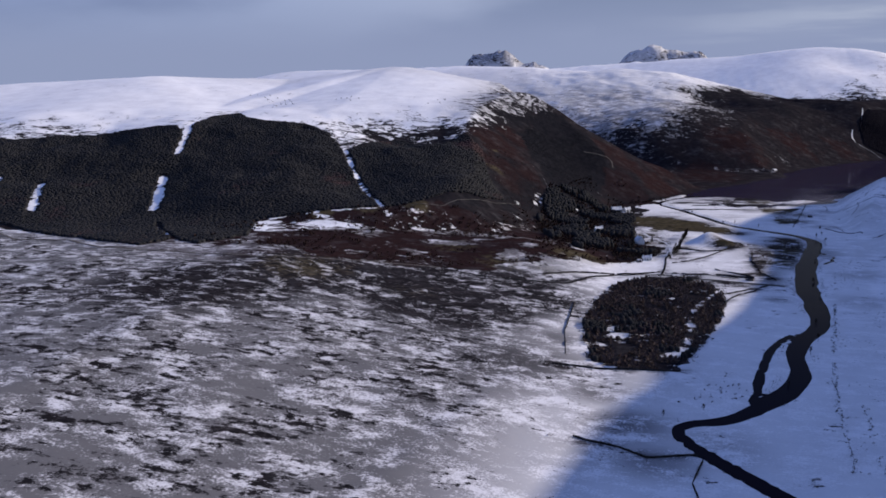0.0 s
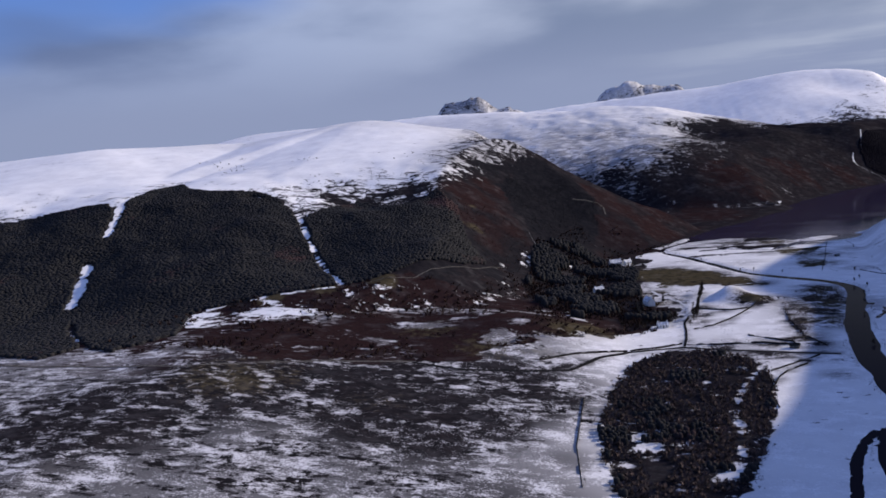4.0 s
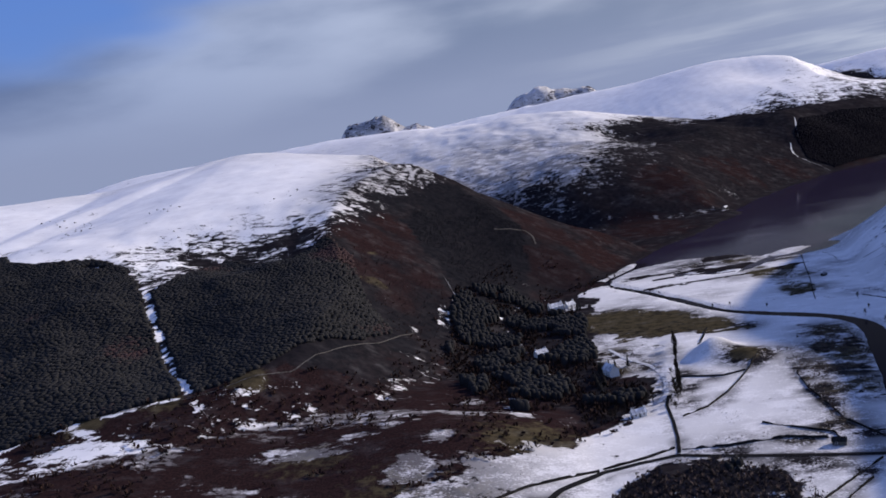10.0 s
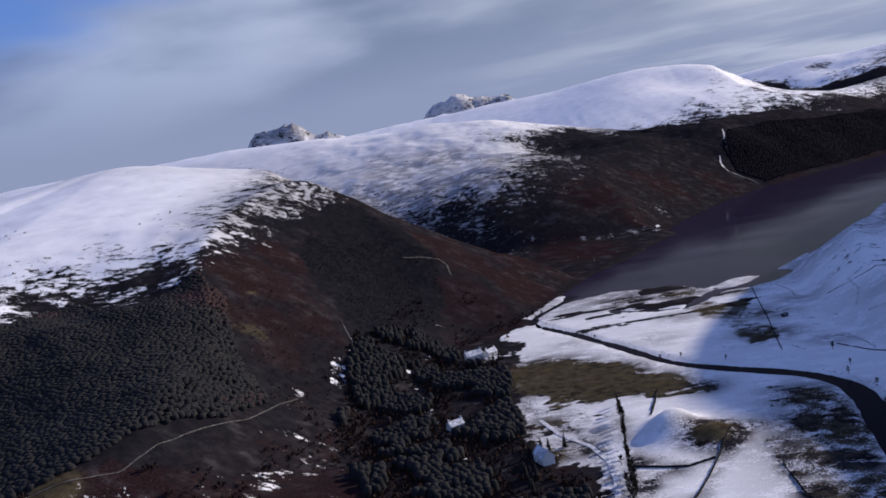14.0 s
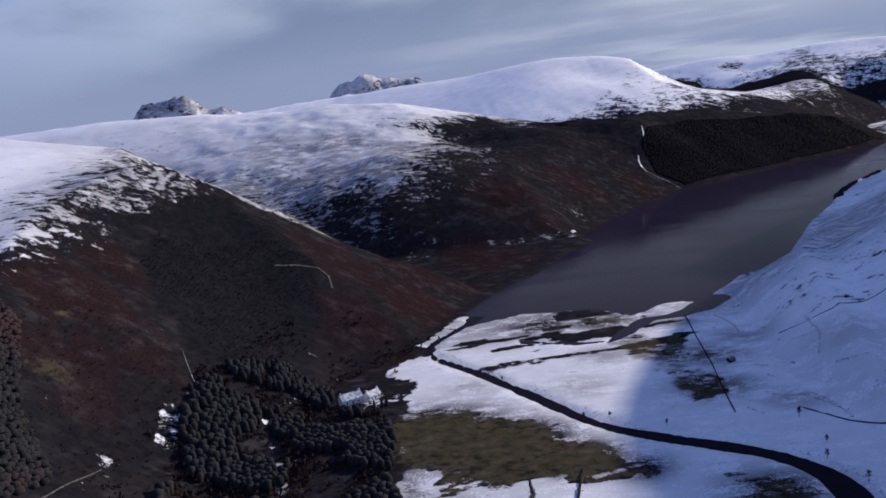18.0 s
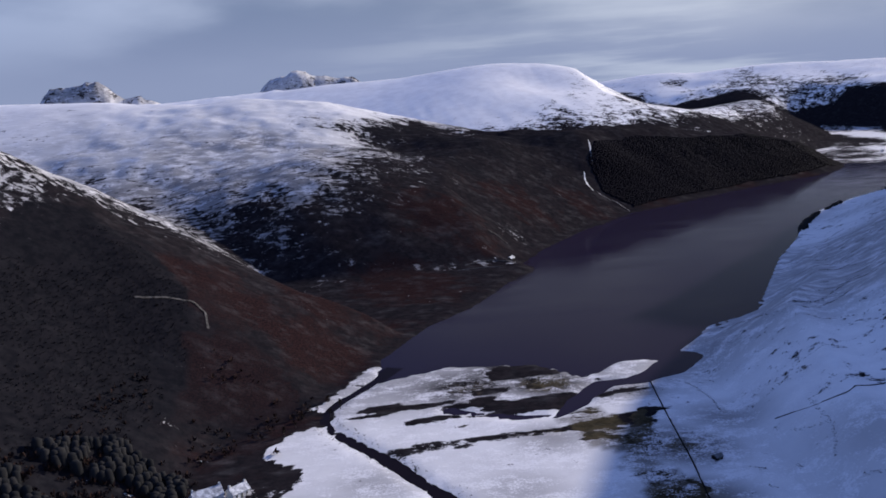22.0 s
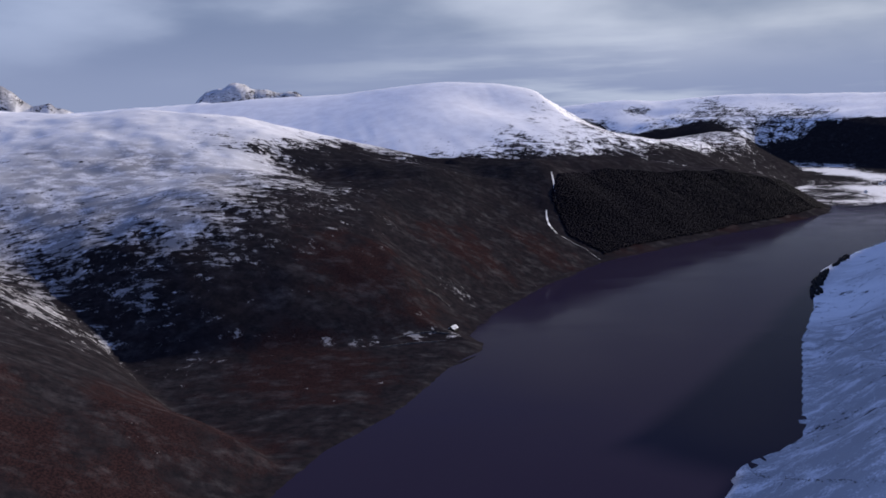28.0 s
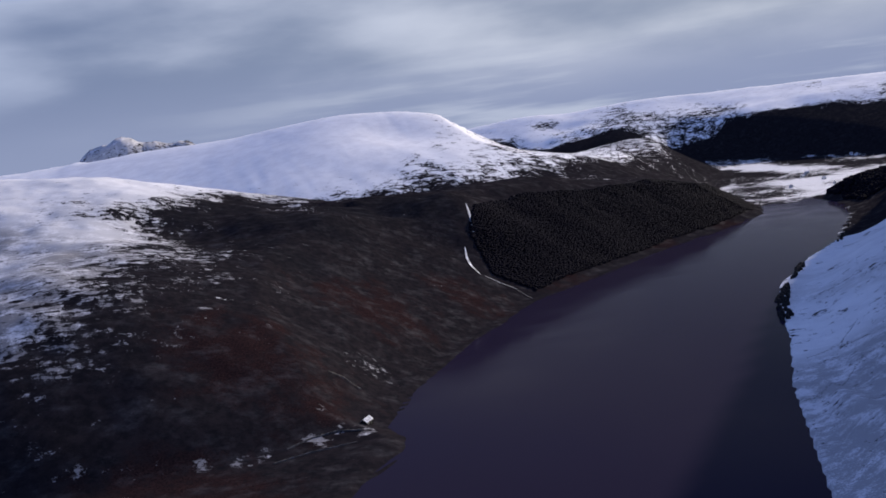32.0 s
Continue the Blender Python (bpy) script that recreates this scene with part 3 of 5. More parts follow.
# woods
PLANT_WEST = [(-900, 860), (-760, 800), (-580, 767), (-553, 748), (-470, 712), (-402, 690), (-385, 722), (-440, 790), (-473, 844), (-512, 941), (-532, 1012), (-545, 1055), (-566, 1081), (-643, 1080), (-704, 1060), (-759, 1030), (-900, 1010)]
PLANT_MID = [(-547, 1090), (-545, 1130), (-542, 1180), (-528, 1190), (-501, 1150), (-470, 1130), (-440, 1130), (-408, 1132), (-372, 1104), (-341, 1058), (-292, 955), (-269, 910), (-242, 868), (-272, 845), (-321, 824), (-348, 806), (-330, 745), (-355, 705), (-385, 718), (-440, 790), (-468, 838), (-512, 941), (-532, 1012)]
PLANT_EAST = [(-328, 1040), (-318, 1080), (-293, 1135), (-262, 1112), (-228, 1105), (-204, 1150), (-180, 1120), (-160, 1050), (-135, 1010), (-150, 960), (-208, 884), (-235, 866), (-268, 920)]
SPUR_WOOD = [(-150, 1262), (-128, 1340), (-105, 1388), (-60, 1376), (-34, 1345), (-30, 1290), (-36, 1240), (-53, 1175), (-90, 1148), (-116, 1192)]
FARM_WOOD = [(-98, 1150), (-55, 1190), (-22, 1172), (-28, 1140), (4, 1128), (10, 1080), (4, 1030), (9, 995), (2, 935), (9, 906), (25, 903), (28, 872), (24, 851), (8, 842), (-18, 812), (-40, 850), (-72, 890), (-100, 1000)]
OLIVE = [(12, 1112), (55, 1102), (88, 1062), (120, 1003), (104, 994), (70, 1008), (32, 1008), (14, 1050)]
HILLSIDE = [(-240, 870), (-330, 1040), (-290, 1140), (-200, 1150), (-175, 1290), (-120, 1370), (-60, 1385), (10, 1330), (40, 1270), (0, 1230), (-60, 1130), (-110, 1000), (-150, 930)]
HOLM_PATH = [(78, 745), (71, 719), (57, 684), (49, 658), (44, 630), (42, 590), (34, 548)]
HOLM_GAPS = [(-8, 600, 9, 0.7), (-2, 570, 8, 0.6), (38, 560, 9, 0.6), (50, 590, 7, 0.6), (0, 684, 4, 0.9), (35, 692, 5, 0.9), (-4, 584, 9, 1.0), (-14, 560, 7, 1.0), (28, 545, 9, 0.9), (14, 590, 5, 0.8)]
LOCH_WOOD = [(500, 2118), (540, 2165), (602, 2210), (670, 2250), (738, 2285), (871, 2370), (960, 2420), (1060, 2450), (1105, 2420), (1080, 2370), (996, 2300), (900, 2235), (784, 2172), (641, 2075), (560, 2022), (510, 1985), (470, 2000), (470, 2060)]
EAST_SHORE_WOOD = [(1226, 2378), (1262, 2425), (1330, 2480), (1450, 2520), (1700, 2520), (2100, 2450), (2100, 2250), (1700, 2220), (1350, 2210), (1180, 2250)]
HOLM_WOOD = [(-28, 604), (-21, 670), (-8, 735), (3, 753), (22, 768), (40, 772), (67, 747), (74, 715), (72, 680), (66, 640), (58, 603), (42, 550), (31, 515), (1, 511), (-19, 526)]


MARSHES = [[(198, 1200), (210, 1203), (192, 1147), (177, 1121), (171, 1138), (183, 1166)], [(174, 1125), (188, 1128), (192, 1100), (186, 1079), (174, 1072), (165, 1082), (167, 1099)], [(163, 1203), (183, 1219), (189, 1197), (177, 1153), (167, 1163), (164, 1183)]]
SCRUB = [(117, 932), (137, 953), (159, 975), (170, 960), (168, 929), (161, 890), (150, 860), (136, 845), (124, 850), (121, 824), (118, 783), (123, 764), (111, 764), (109, 800), (109, 834), (116, 885)]
FIELD_EDGES = [[(20, 840), (29, 854), (35, 861), (41, 895), (41, 931), (33, 965), (21, 990), (8, 1034)], [(35, 830), (33, 802), (32, 779)], [(37, 832), (49, 830), (65, 848), (81, 877), (93, 897), (106, 917), (122, 934)], [(60, 968), (58, 944), (50, 887), (39, 853)],
               [(48, 873), (66, 895), (88, 892)], [(75, 804), (88, 794), (103, 778), (100, 764)], [(33, 781), (60, 780), (84, 780), (105, 776)], [(117, 884), (114, 858), (112, 824), (112, 784)], [(-60, 712), (-1, 762), (32, 779), (57, 766), (96, 753), (122, 748)],
               [(68, 752), (80, 746), (94, 741)], [(76, 711), (88, 723), (110, 742)], [(74, 687), (80, 705), (95, 723)], [(-4, 834), (11, 838), (35, 848)], [(-40, 505), (0, 510), (32, 512)], [(-22, 405), (11, 390), (34, 392)]]


def spots(x, y, rows):
    total = np.zeros(x.shape)
    for sx, sy, r, v in rows:
        total = np.maximum(total, v * np.exp(-((x - sx) ** 2 + (y - sy) ** 2) / (r * r)))
    return total


def covers(x, y, z):
    """How much snow, bracken and straw lies at places given as arrays."""
    flat = in_ring(x, y, FOOT)
    line = np.full(x.shape, 103.0)
    line = line + 22 * smooth_step(-230, -130, x) * smooth_step(1520, 1380, y)
    back = smooth_step(1480, 1600, y)
    line = line + back * (-6 - 12 * smooth_step(100, -40, x) + 12 * smooth_step(170, 320, x))
    line = line + 45 * smooth_step(230, 340, x) * smooth_step(1900, 2000, y) * smooth_step(2400, 2310, y)
    far = smooth_step(2400, 2600, y)
    line = line * (1 - far) + far * (84 - 10 * smooth_step(3300, 3900, y))
    line = np.where((x > 900) & (y > 2950), 112 + 55 * rough(x, y, 210, 59, 4), line)
    line = line + 28 * smooth_step(600, 760, x) * far
    knob = smooth_step(760, 860, x) * smooth_step(1395, 1340, x) * smooth_step(2620, 2720, y) * smooth_step(3420, 3330, y)
    line = line * (1 - knob) + knob * 88
    line = line + 10 * rough(x, y, 110, 51, 5)
    wide = 1 + 0.6 * back * (1 - far)
    snow = -0.03 + 0.95 * smooth_step(line - 38 * wide, line + 36 * wide, z)
    face = smooth_step(1500, 1600, y) * smooth_step(2280, 2200, y) * smooth_step(400, 230, x)
    snow = snow * (1 - face) + face * (0.04 + 0.82 * smooth_step(-62 + 86 * smooth_step(-10, 200, x), 165 + 34 * smooth_step(0, 230, x), z + 24 * rough(x, y, 120, 53, 5)))
    snow = snow - face * spots(x, y, CRAG_HOLLOW)
    spur = smooth_step(-290, -190, x) * smooth_step(1640, 1560, y) * smooth_step(1180, 1280, y)
    snow = np.minimum(snow, 1 - spur * (0.50 + 0.25 * smooth_step(140, 100, z)))
    snow = np.where((y > 2500) & (y < 3200) & (x < 950), snow + 0.45 * smooth_step(135, 190, z), snow)
    snow = np.where((x > 1100) & (y > 3300), np.minimum(snow, 0.48 + 0.40 * smooth_step(105, 200, z + 60 * rough(x, y, 190, 66, 4))), snow)
    rocky = smooth_step(600, 730, x - 0.36 * (y - 2900)) * smooth_step(960, 860, x) * smooth_step(2380, 2460, y) * smooth_step(3100, 3000, y)
    snow = snow * (1 - rocky) + rocky * np.minimum(snow, 0.48 + 0.28 * smooth_step(95, 185, z + 45 * rough(x, y, 70, 68, 4)))
    snow = snow * (1 - knob) + knob * (0.20 + 0.42 * smooth_step(62, 122, z))
    snow = np.where((y > 3235) & (z > 212) & (x < -250), 0.60, snow)
    # the farther peak is paler: haze put into its snow cover
    snow = np.where((y > 3700) & (x < 700), 0.58 + 0.3 * smooth_step(150, 60, x) * smooth_step(240, 300, z), snow)
    shade_side = ~flat & (x > 60) & (to_line(x, y, HILL_SHADE)[0] < 520) & (y < 2000) & (x > 0.72 * y - 680)
    snow = np.where(shade_side, 0.80 + 0.10 * rough(x + 0.6 * y, 0.5 * y, 60, 63, 4), snow)
    plain_snow = 0.88 - 0.26 * smooth_step(0, -150, x + 25 * rough(x, y, 80, 55, 3)) + 0.05 * rough(x, y, 50, 57, 3)
    plain_snow = np.where(y > 2350, 0.50 + 0.38 * rough(x, 0.7 * y, 110, 58, 4), plain_snow)
    bars = smooth_step(1150, 1210, y) * smooth_step(1345, 1320, y) * smooth_step(40, 70, x) * smooth_step(235, 195, x)
    plain_snow = plain_snow - bars * 0.9 * smooth_step(0.10, 0.5, rough(x * 0.22 + 0.12 * y, y, 12, 60, 4))
    belt = in_ring(x + 14 * rough(x, y, 40, 61, 3), y + 14 * rough(x, y, 40, 67, 3), BELT)
    plain_snow = np.where(belt, 0.30 - 0.06 * smooth_step(-160, -90, x) + 0.34 * rough(0.6 * x, 1.4 * y, 24, 71, 4) - 0.25 * smooth_step(1150, 1230, y), plain_snow)
    snow = np.where(flat | belt, plain_snow, snow)
    olive = in_ring(x + 8 * rough(x, y, 15, 75, 4), y + 9 * rough(x, y, 15, 77, 4), OLIVE)
    snow = np.where(olive, 0.34 + 0.42 * rough(0.5 * x, y, 13, 79, 4), snow)
    bare = spots(x, y, BARE)
    shaken = x + 5 * rough(x, y, 14, 76, 3), y + 5 * rough(x, y, 14, 78, 3)
    marsh = np.maximum.reduce([in_ring(*shaken, ring) * 1.0 for ring in MARSHES])
    scrub = in_ring(*shaken, SCRUB) * smooth_step(-0.5, 0.1, rough(x, y, 20, 103, 3))
    verge = np.minimum.reduce([to_line(x, y, way)[0] for way in FIELD_EDGES]) + 4 * rough(x, y, 11, 86, 3)
    snow = snow - marsh * (0.20 - 0.26 * rough(x, 0.6 * y, 12, 88, 4)) - 0.08 * scrub
    snow = snow - 0.5 * bare
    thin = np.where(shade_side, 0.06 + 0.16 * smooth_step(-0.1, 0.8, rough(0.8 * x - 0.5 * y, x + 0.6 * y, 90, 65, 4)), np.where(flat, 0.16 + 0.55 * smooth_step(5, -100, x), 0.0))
    # crag face: patchy snow, greyed below the crest partly in place of cloud shade
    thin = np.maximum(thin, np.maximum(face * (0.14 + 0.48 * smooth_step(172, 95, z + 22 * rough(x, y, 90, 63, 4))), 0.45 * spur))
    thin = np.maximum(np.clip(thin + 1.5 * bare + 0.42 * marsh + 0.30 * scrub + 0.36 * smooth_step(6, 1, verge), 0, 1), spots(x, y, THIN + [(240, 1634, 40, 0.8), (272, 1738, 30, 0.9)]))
    # rocky thin snow on the peaks, less grey on the farther one for haze
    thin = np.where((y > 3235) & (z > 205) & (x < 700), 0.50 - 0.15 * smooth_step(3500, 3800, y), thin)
    for ring, most in ((PLANT_WEST, 0.0), (PLANT_MID, 0.0), (PLANT_EAST, 0.0), (SPUR_WOOD, 0.0), (LOCH_WOOD, 0.0), (FARM_WOOD, 0.12), (HOLM_WOOD, 0.24), (EAST_SHORE_WOOD, 0.0)):
        snow = np.where(in_ring(x, y, ring), np.minimum(snow, most), snow)
    for way, wide in FIREBREAKS:
        d = to_line(x, y, way)[0] + 2.0 * rough(x, y, 13, 73, 3)
        snow = np.maximum(snow, 1.05 * smooth_step(0.70 * wide + 1.5, 0.70 * wide - 3, d))
    snow = np.maximum(snow, np.maximum(0.85 * spots(x, y, HOLM_GAPS), 0.75 * smooth_step(2.6, 0.8, to_line(x, y, HOLM_PATH)[0])))
    snow = np.maximum(snow, spots(x, y, [(148, 1613, 6, 0.5), (166, 1615, 6, 0.55), (182, 1617, 5, 0.5), (243, 1634, 9, 0.6), (212, 1629, 8, 0.5), (228, 1634, 8, 0.5), (272, 1738, 22, 0.42), (1060, 2440, 30, 0.6), (-132, 804, 9, 0.8), (-114, 817, 9, 0.8), (-83, 795, 9, 0.8), (-31, 948, 8, 0.7), (20, 952, 14, 0.7), (-62, 770, 12, 0.7), (-95, 760, 18, 0.9), (-85, 738, 16, 0.9), (-45, 845, 10, 0.8), (-50, 880, 9, 0.8)]))
    d = np.abs(to_line(x, y, SHORE + SHORE[:1])[0])
    snow = np.where((d < 6) & (x < 1110) & (y > 1330) & (x < 0.85 * y - 900), 0.0, snow)
    shaggy = in_ring(x + 16 * rough(x, y, 50, 61, 3), y + 16 * rough(x, y, 50, 67, 3), HILLSIDE) * smooth_step(-0.55, -0.15, rough(x, y, 60, 69, 4))
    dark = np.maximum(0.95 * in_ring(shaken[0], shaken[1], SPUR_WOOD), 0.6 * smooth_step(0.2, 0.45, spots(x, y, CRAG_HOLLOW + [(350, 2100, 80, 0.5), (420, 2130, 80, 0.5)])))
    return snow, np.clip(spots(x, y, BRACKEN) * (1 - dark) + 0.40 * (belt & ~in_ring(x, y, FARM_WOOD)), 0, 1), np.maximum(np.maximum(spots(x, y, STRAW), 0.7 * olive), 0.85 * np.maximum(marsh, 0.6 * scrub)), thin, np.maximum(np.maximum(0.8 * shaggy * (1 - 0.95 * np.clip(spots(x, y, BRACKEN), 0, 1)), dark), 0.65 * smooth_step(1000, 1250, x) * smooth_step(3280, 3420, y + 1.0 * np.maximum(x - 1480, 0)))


def spaced(lo, fine_lo, fine_hi, hi, step, grow=1.08):
    mid = list(np.arange(fine_lo, fine_hi, step))
    up, s = [mid[-1]], step
    while up[-1] < hi:
        s = min(s * grow, 26)
        up.append(up[-1] + s)
    down, s = [mid[0]], step
    while down[-1] > lo:
        s = min(s * grow, 26)
        down.append(down[-1] - s)
    return np.array(down[:0:-1] + mid + up[1:])


def poly_mesh(name, co, faces, mat=None, smooth=False):
    """A mesh from arrays of places and of faces with one count of corners."""
    me = bpy.data.meshes.new(name)
    me.vertices.add(len(co))
    me.vertices.foreach_set("co", np.asarray(co, float).ravel())
    k = faces.shape[1]
    me.loops.add(faces.size)
    me.loops.foreach_set("vertex_index", faces.astype(np.int32).ravel())
    me.polygons.add(len(faces))
    me.polygons.foreach_set("loop_start", np.arange(len(faces)) * k)
    if smooth:
        me.polygons.foreach_set("use_smooth", np.ones(len(faces), bool))
    me.update(calc_edges=True)
    if mat:
        me.materials.append(mat)
    return me


def grid_mesh(name, gx, gy, z, mat):
    nx, ny = len(gx), len(gy)
    px, py = np.meshgrid(gx, gy, indexing="ij")
    i = (np.arange(nx - 1)[:, None] * ny + np.arange(ny - 1)[None]).ravel()
    return poly_mesh(name, np.stack([px, py, z], -1).reshape(-1, 3), np.stack([i, i + ny, i + ny + 1, i + 1], -1), mat, True)


gx, gy = spaced(-3200, -640, 700, 4200, 4.5), spaced(-2500, 340, 2150, 5200, 4.5)
xx, yy = np.meshgrid(gx, gy, indexing="ij")
land_z = height(xx, yy)
ground = tagged(new("ground", grid_mesh("ground", gx, gy, land_z, LAND)), "snowy valley floor and heather hillsides under patchy snow", "ground", kind="structure")
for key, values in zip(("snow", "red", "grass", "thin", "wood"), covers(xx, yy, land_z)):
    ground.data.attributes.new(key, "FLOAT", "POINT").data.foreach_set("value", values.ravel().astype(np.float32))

tagged(new("lake", grid_mesh("lake", np.linspace(20, 1300, 40), np.linspace(1205, 2460, 40), np.zeros((40, 40)), LOCH)), "dark grey loch with a dull, faintly rippled surface", "lake", kind="structure")


def resample(way, step):
    p = np.array(way, float)
    s = np.r_[0, np.cumsum(np.hypot(*np.diff(p[:, :2], axis=0).T))]
    t = np.linspace(0, s[-1], max(2, int(s[-1] / step) + 1))
    return np.stack([np.interp(t, s, p[:, k]) for k in range(p.shape[1])], -1)


def across(p):
    d = np.gradient(p[:, :2], axis=0)
    d /= np.hypot(d[:, 0], d[:, 1])[:, None] + 1e-9
    return np.stack([d[:, 1], -d[:, 0]], -1)


def ribbon(name, way, half, mat, lift=None, level=None, step=4.0):
    """A strip along a line of (x, y) with its half widths, on the ground or at a level."""
    p = resample([(*q, h) for q, h in zip(way, half)], step)
    side = across(p)
    rows = []
    for k in (-1.0, -0.33, 0.33, 1.0):
        q = p[:, :2] + side * p[:, 2:3] * k
        z = np.full(len(q), level) if level is not None else height(q[:, 0], q[:, 1]) + lift
        rows.append(np.c_[q, z])
    n, co = len(p), np.concatenate(rows)
    i = np.arange(n - 1)
    faces = np.concatenate([np.stack([i + n * k, i + n * (k + 1), i + n * (k + 1) + 1, i + n * k + 1], -1) for k in range(3)])
    return new(name, poly_mesh(name, co, faces, mat, True))


tagged(ribbon("river", [p[:2] for p in RIVER_WAY], [p[2] * 0.55 + 2.5 for p in RIVER_WAY], STREAM, level=0.02), "dark winding river between snowy banks", "river", kind="structure")
tagged(ribbon("river_arm", rounded(SIDE_CHANNEL), [4.0] * len(rounded(SIDE_CHANNEL)), STREAM, level=0.015), "narrow dark side arm of the river", "river", kind="structure")
tagged(ribbon("oxbow", rounded(OXBOW), [3.4] * len(rounded(OXBOW)), STREAM, level=0.012), "thin dark oxbow beside the river", "river", kind="structure")


# ---- woods: conifers and bare trees in masses ----
rng = np.random.default_rng(7)


def ground_at(p):
    return height(p[:, 0], p[:, 1])


def scatter(ring, gap, jitter=0.45):
    """Places in a ring on a shaken lattice."""
    q = np.array(ring, float)
    lo, hi = q.min(0), q.max(0)
    px, py = np.meshgrid(np.arange(lo[0], hi[0], gap), np.arange(lo[1], hi[1], gap))
    p = np.stack([px.ravel(), py.ravel()], -1)
    p += rng.uniform(-jitter, jitter, p.shape) * gap
    return p[in_ring(p[:, 0], p[:, 1], ring)]


def off_lines(p, lines):
    keep = np.ones(len(p), bool)
    for way, wide in lines:
        keep &= to_line(p[:, 0], p[:, 1], way)[0] + 1.5 * rough(p[:, 0], p[:, 1], 15, 83, 2) > wide
    return p[keep]


def spires(name, p, tall, mat, sides=5, fat=0.44, even=1.0):
    """Conifers in a closed stand: one blunt, full-sided crown each, in one mesh."""
    n = len(p)
    z = ground_at(p)
    h = tall * (1 + even * rng.uniform(-0.16, 0.12, n)) * (1 + 0.14 * lump(p[:, 0], p[:, 1], 25, 5))
    spin = rng.uniform(0, 2 * np.pi, (n, 1))
    lean = rng.uniform(-0.06, 0.06, (n, 2)) * h[:, None]
    rings = []
    for k, (up, width) in enumerate(((-0.05, 1.0), (0.82, 0.84))):
        a = spin + (np.arange(sides) + 0.5 * k) * 2 * np.pi / sides
        r = (h * fat * width)[:, None] * rng.uniform(0.78, 1.18, (n, sides))
        rings.append(np.stack([p[:, :1] + r * np.cos(a) + lean[:, :1] * up, p[:, 1:2] + r * np.sin(a) + lean[:, 1:] * up, (z + h * up)[:, None] + h[:, None] * rng.uniform(-0.05, 0.05, (n, sides))], -1))
    tip = np.stack([p[:, 0] + lean[:, 0], p[:, 1] + lean[:, 1], z + h], -1)[:, None]
    co = np.concatenate(rings + [tip], 1)
    i, per = np.arange(sides), 2 * sides + 1
    j = (i + 1) % sides
    tri = np.concatenate([np.stack([i, j, sides + i], -1), np.stack([j, sides + j, sides + i], -1), np.stack([sides + i, sides + j, np.full(sides, 2 * sides)], -1)])
    return new(name, poly_mesh(name, co.reshape(-1, 3), (np.arange(n)[:, None, None] * per + tri[None]).reshape(-1, 3), mat, True))


def brush(name, p, tall, mat, blades=16, wide=0.5, thin=0.10):
    """Bare broadleaf trees and scrub: sheaves of thin twigs that fan out from each foot, in one mesh."""
    n = len(p)
    z = ground_at(p)
    h = tall * rng.uniform(0.5, 1.35, n)
    foot = np.c_[p, z][:, None, :]
    a = rng.uniform(0, 2 * np.pi, (n, blades))
    out = np.sqrt(rng.uniform(0.02, 1, (n, blades))) * wide * h[:, None]
    up = h[:, None] * rng.uniform(0.45, 1.0, (n, blades)) * np.sqrt(np.clip(1.1 - (out / (wide * h[:, None])) ** 2, 0.1, 1))
    tip = foot + np.stack([out * np.cos(a), out * np.sin(a), up], -1)
    start = foot + (tip - foot) * rng.uniform(0.15, 0.5, (n, blades, 1))
    half = (thin * h[:, None] * rng.uniform(0.5, 1.4, (n, blades)))[..., None] * np.stack([-np.sin(a + 0.6), np.cos(a + 0.6), rng.uniform(-0.5, 0.5, a.shape)], -1)
    mid = start + (tip - start) * 0.6
    co = np.stack([start, mid + half, tip, mid - half], 2).reshape(-1, 3)
    return new(name, poly_mesh(name, co, np.arange(len(co)).reshape(-1, 4), mat))


def stuff(ob, label, category):
    return tagged(ob, label, category, kind="stuff")


stuff(spires("conifer_plantation", off_lines(scatter(PLANT_WEST, 2.9), FIREBREAKS), 2.1, SPRUCE, 5, 1.3, 0.35), "dark spruce plantation on the hillside below the snow", "plantation")
stuff(spires("conifer_plantation", off_lines(scatter(PLANT_MID, 2.8), FIREBREAKS), 2.1, SPRUCE, 5, 1.3, 0.35), "dark spruce plantation between two snowy firebreaks", "plantation")
stuff(spires("conifer_plantation", off_lines(scatter(PLANT_EAST, 2.7), FIREBREAKS), 2.0, SPRUCE, 5, 1.3, 0.35), "dark spruce wood beside the straight firebreak", "plantation")
p = scatter(SPUR_WOOD, 2.6)
p = p[to_line(p[:, 0], p[:, 1], SPUR_WOOD + SPUR_WOOD[:1])[0] + 24 * rough(p[:, 0], p[:, 1], 34, 85, 4) > 4 + 20 * rng.random(len(p)) ** 2]
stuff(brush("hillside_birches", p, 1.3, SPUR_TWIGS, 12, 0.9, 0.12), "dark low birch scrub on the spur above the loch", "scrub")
p = off_lines(scatter(FARM_WOOD, 3.6), FIREBREAKS[-1:] + [([(8, 948), (25, 962)], 9), ([(41, 885), (42, 916), (38, 950), (32, 979), (19, 995)], 4), ([(16, 842), (26, 848), (35, 858), (40, 880)], 4), ([(9, 927), (17, 927)], 9), ([(-34, 998), (-26, 1002)], 8), ([(-16, 1150), (2, 1158)], 10)])
farm = rough(p[:, 0], p[:, 1], 28, 89, 3)
stuff(spires("farm_conifers", p[farm > 0.05], 5.6, SPRUCE), "dark conifers sheltering the farm at the hill's foot", "conifers")
stuff(brush("farm_birches", p[(farm <= 0.12) & (farm > -0.55)], 3.8, TWIGS, 18, 0.6, 0.10), "bare brown birches round the farm", "scrub")
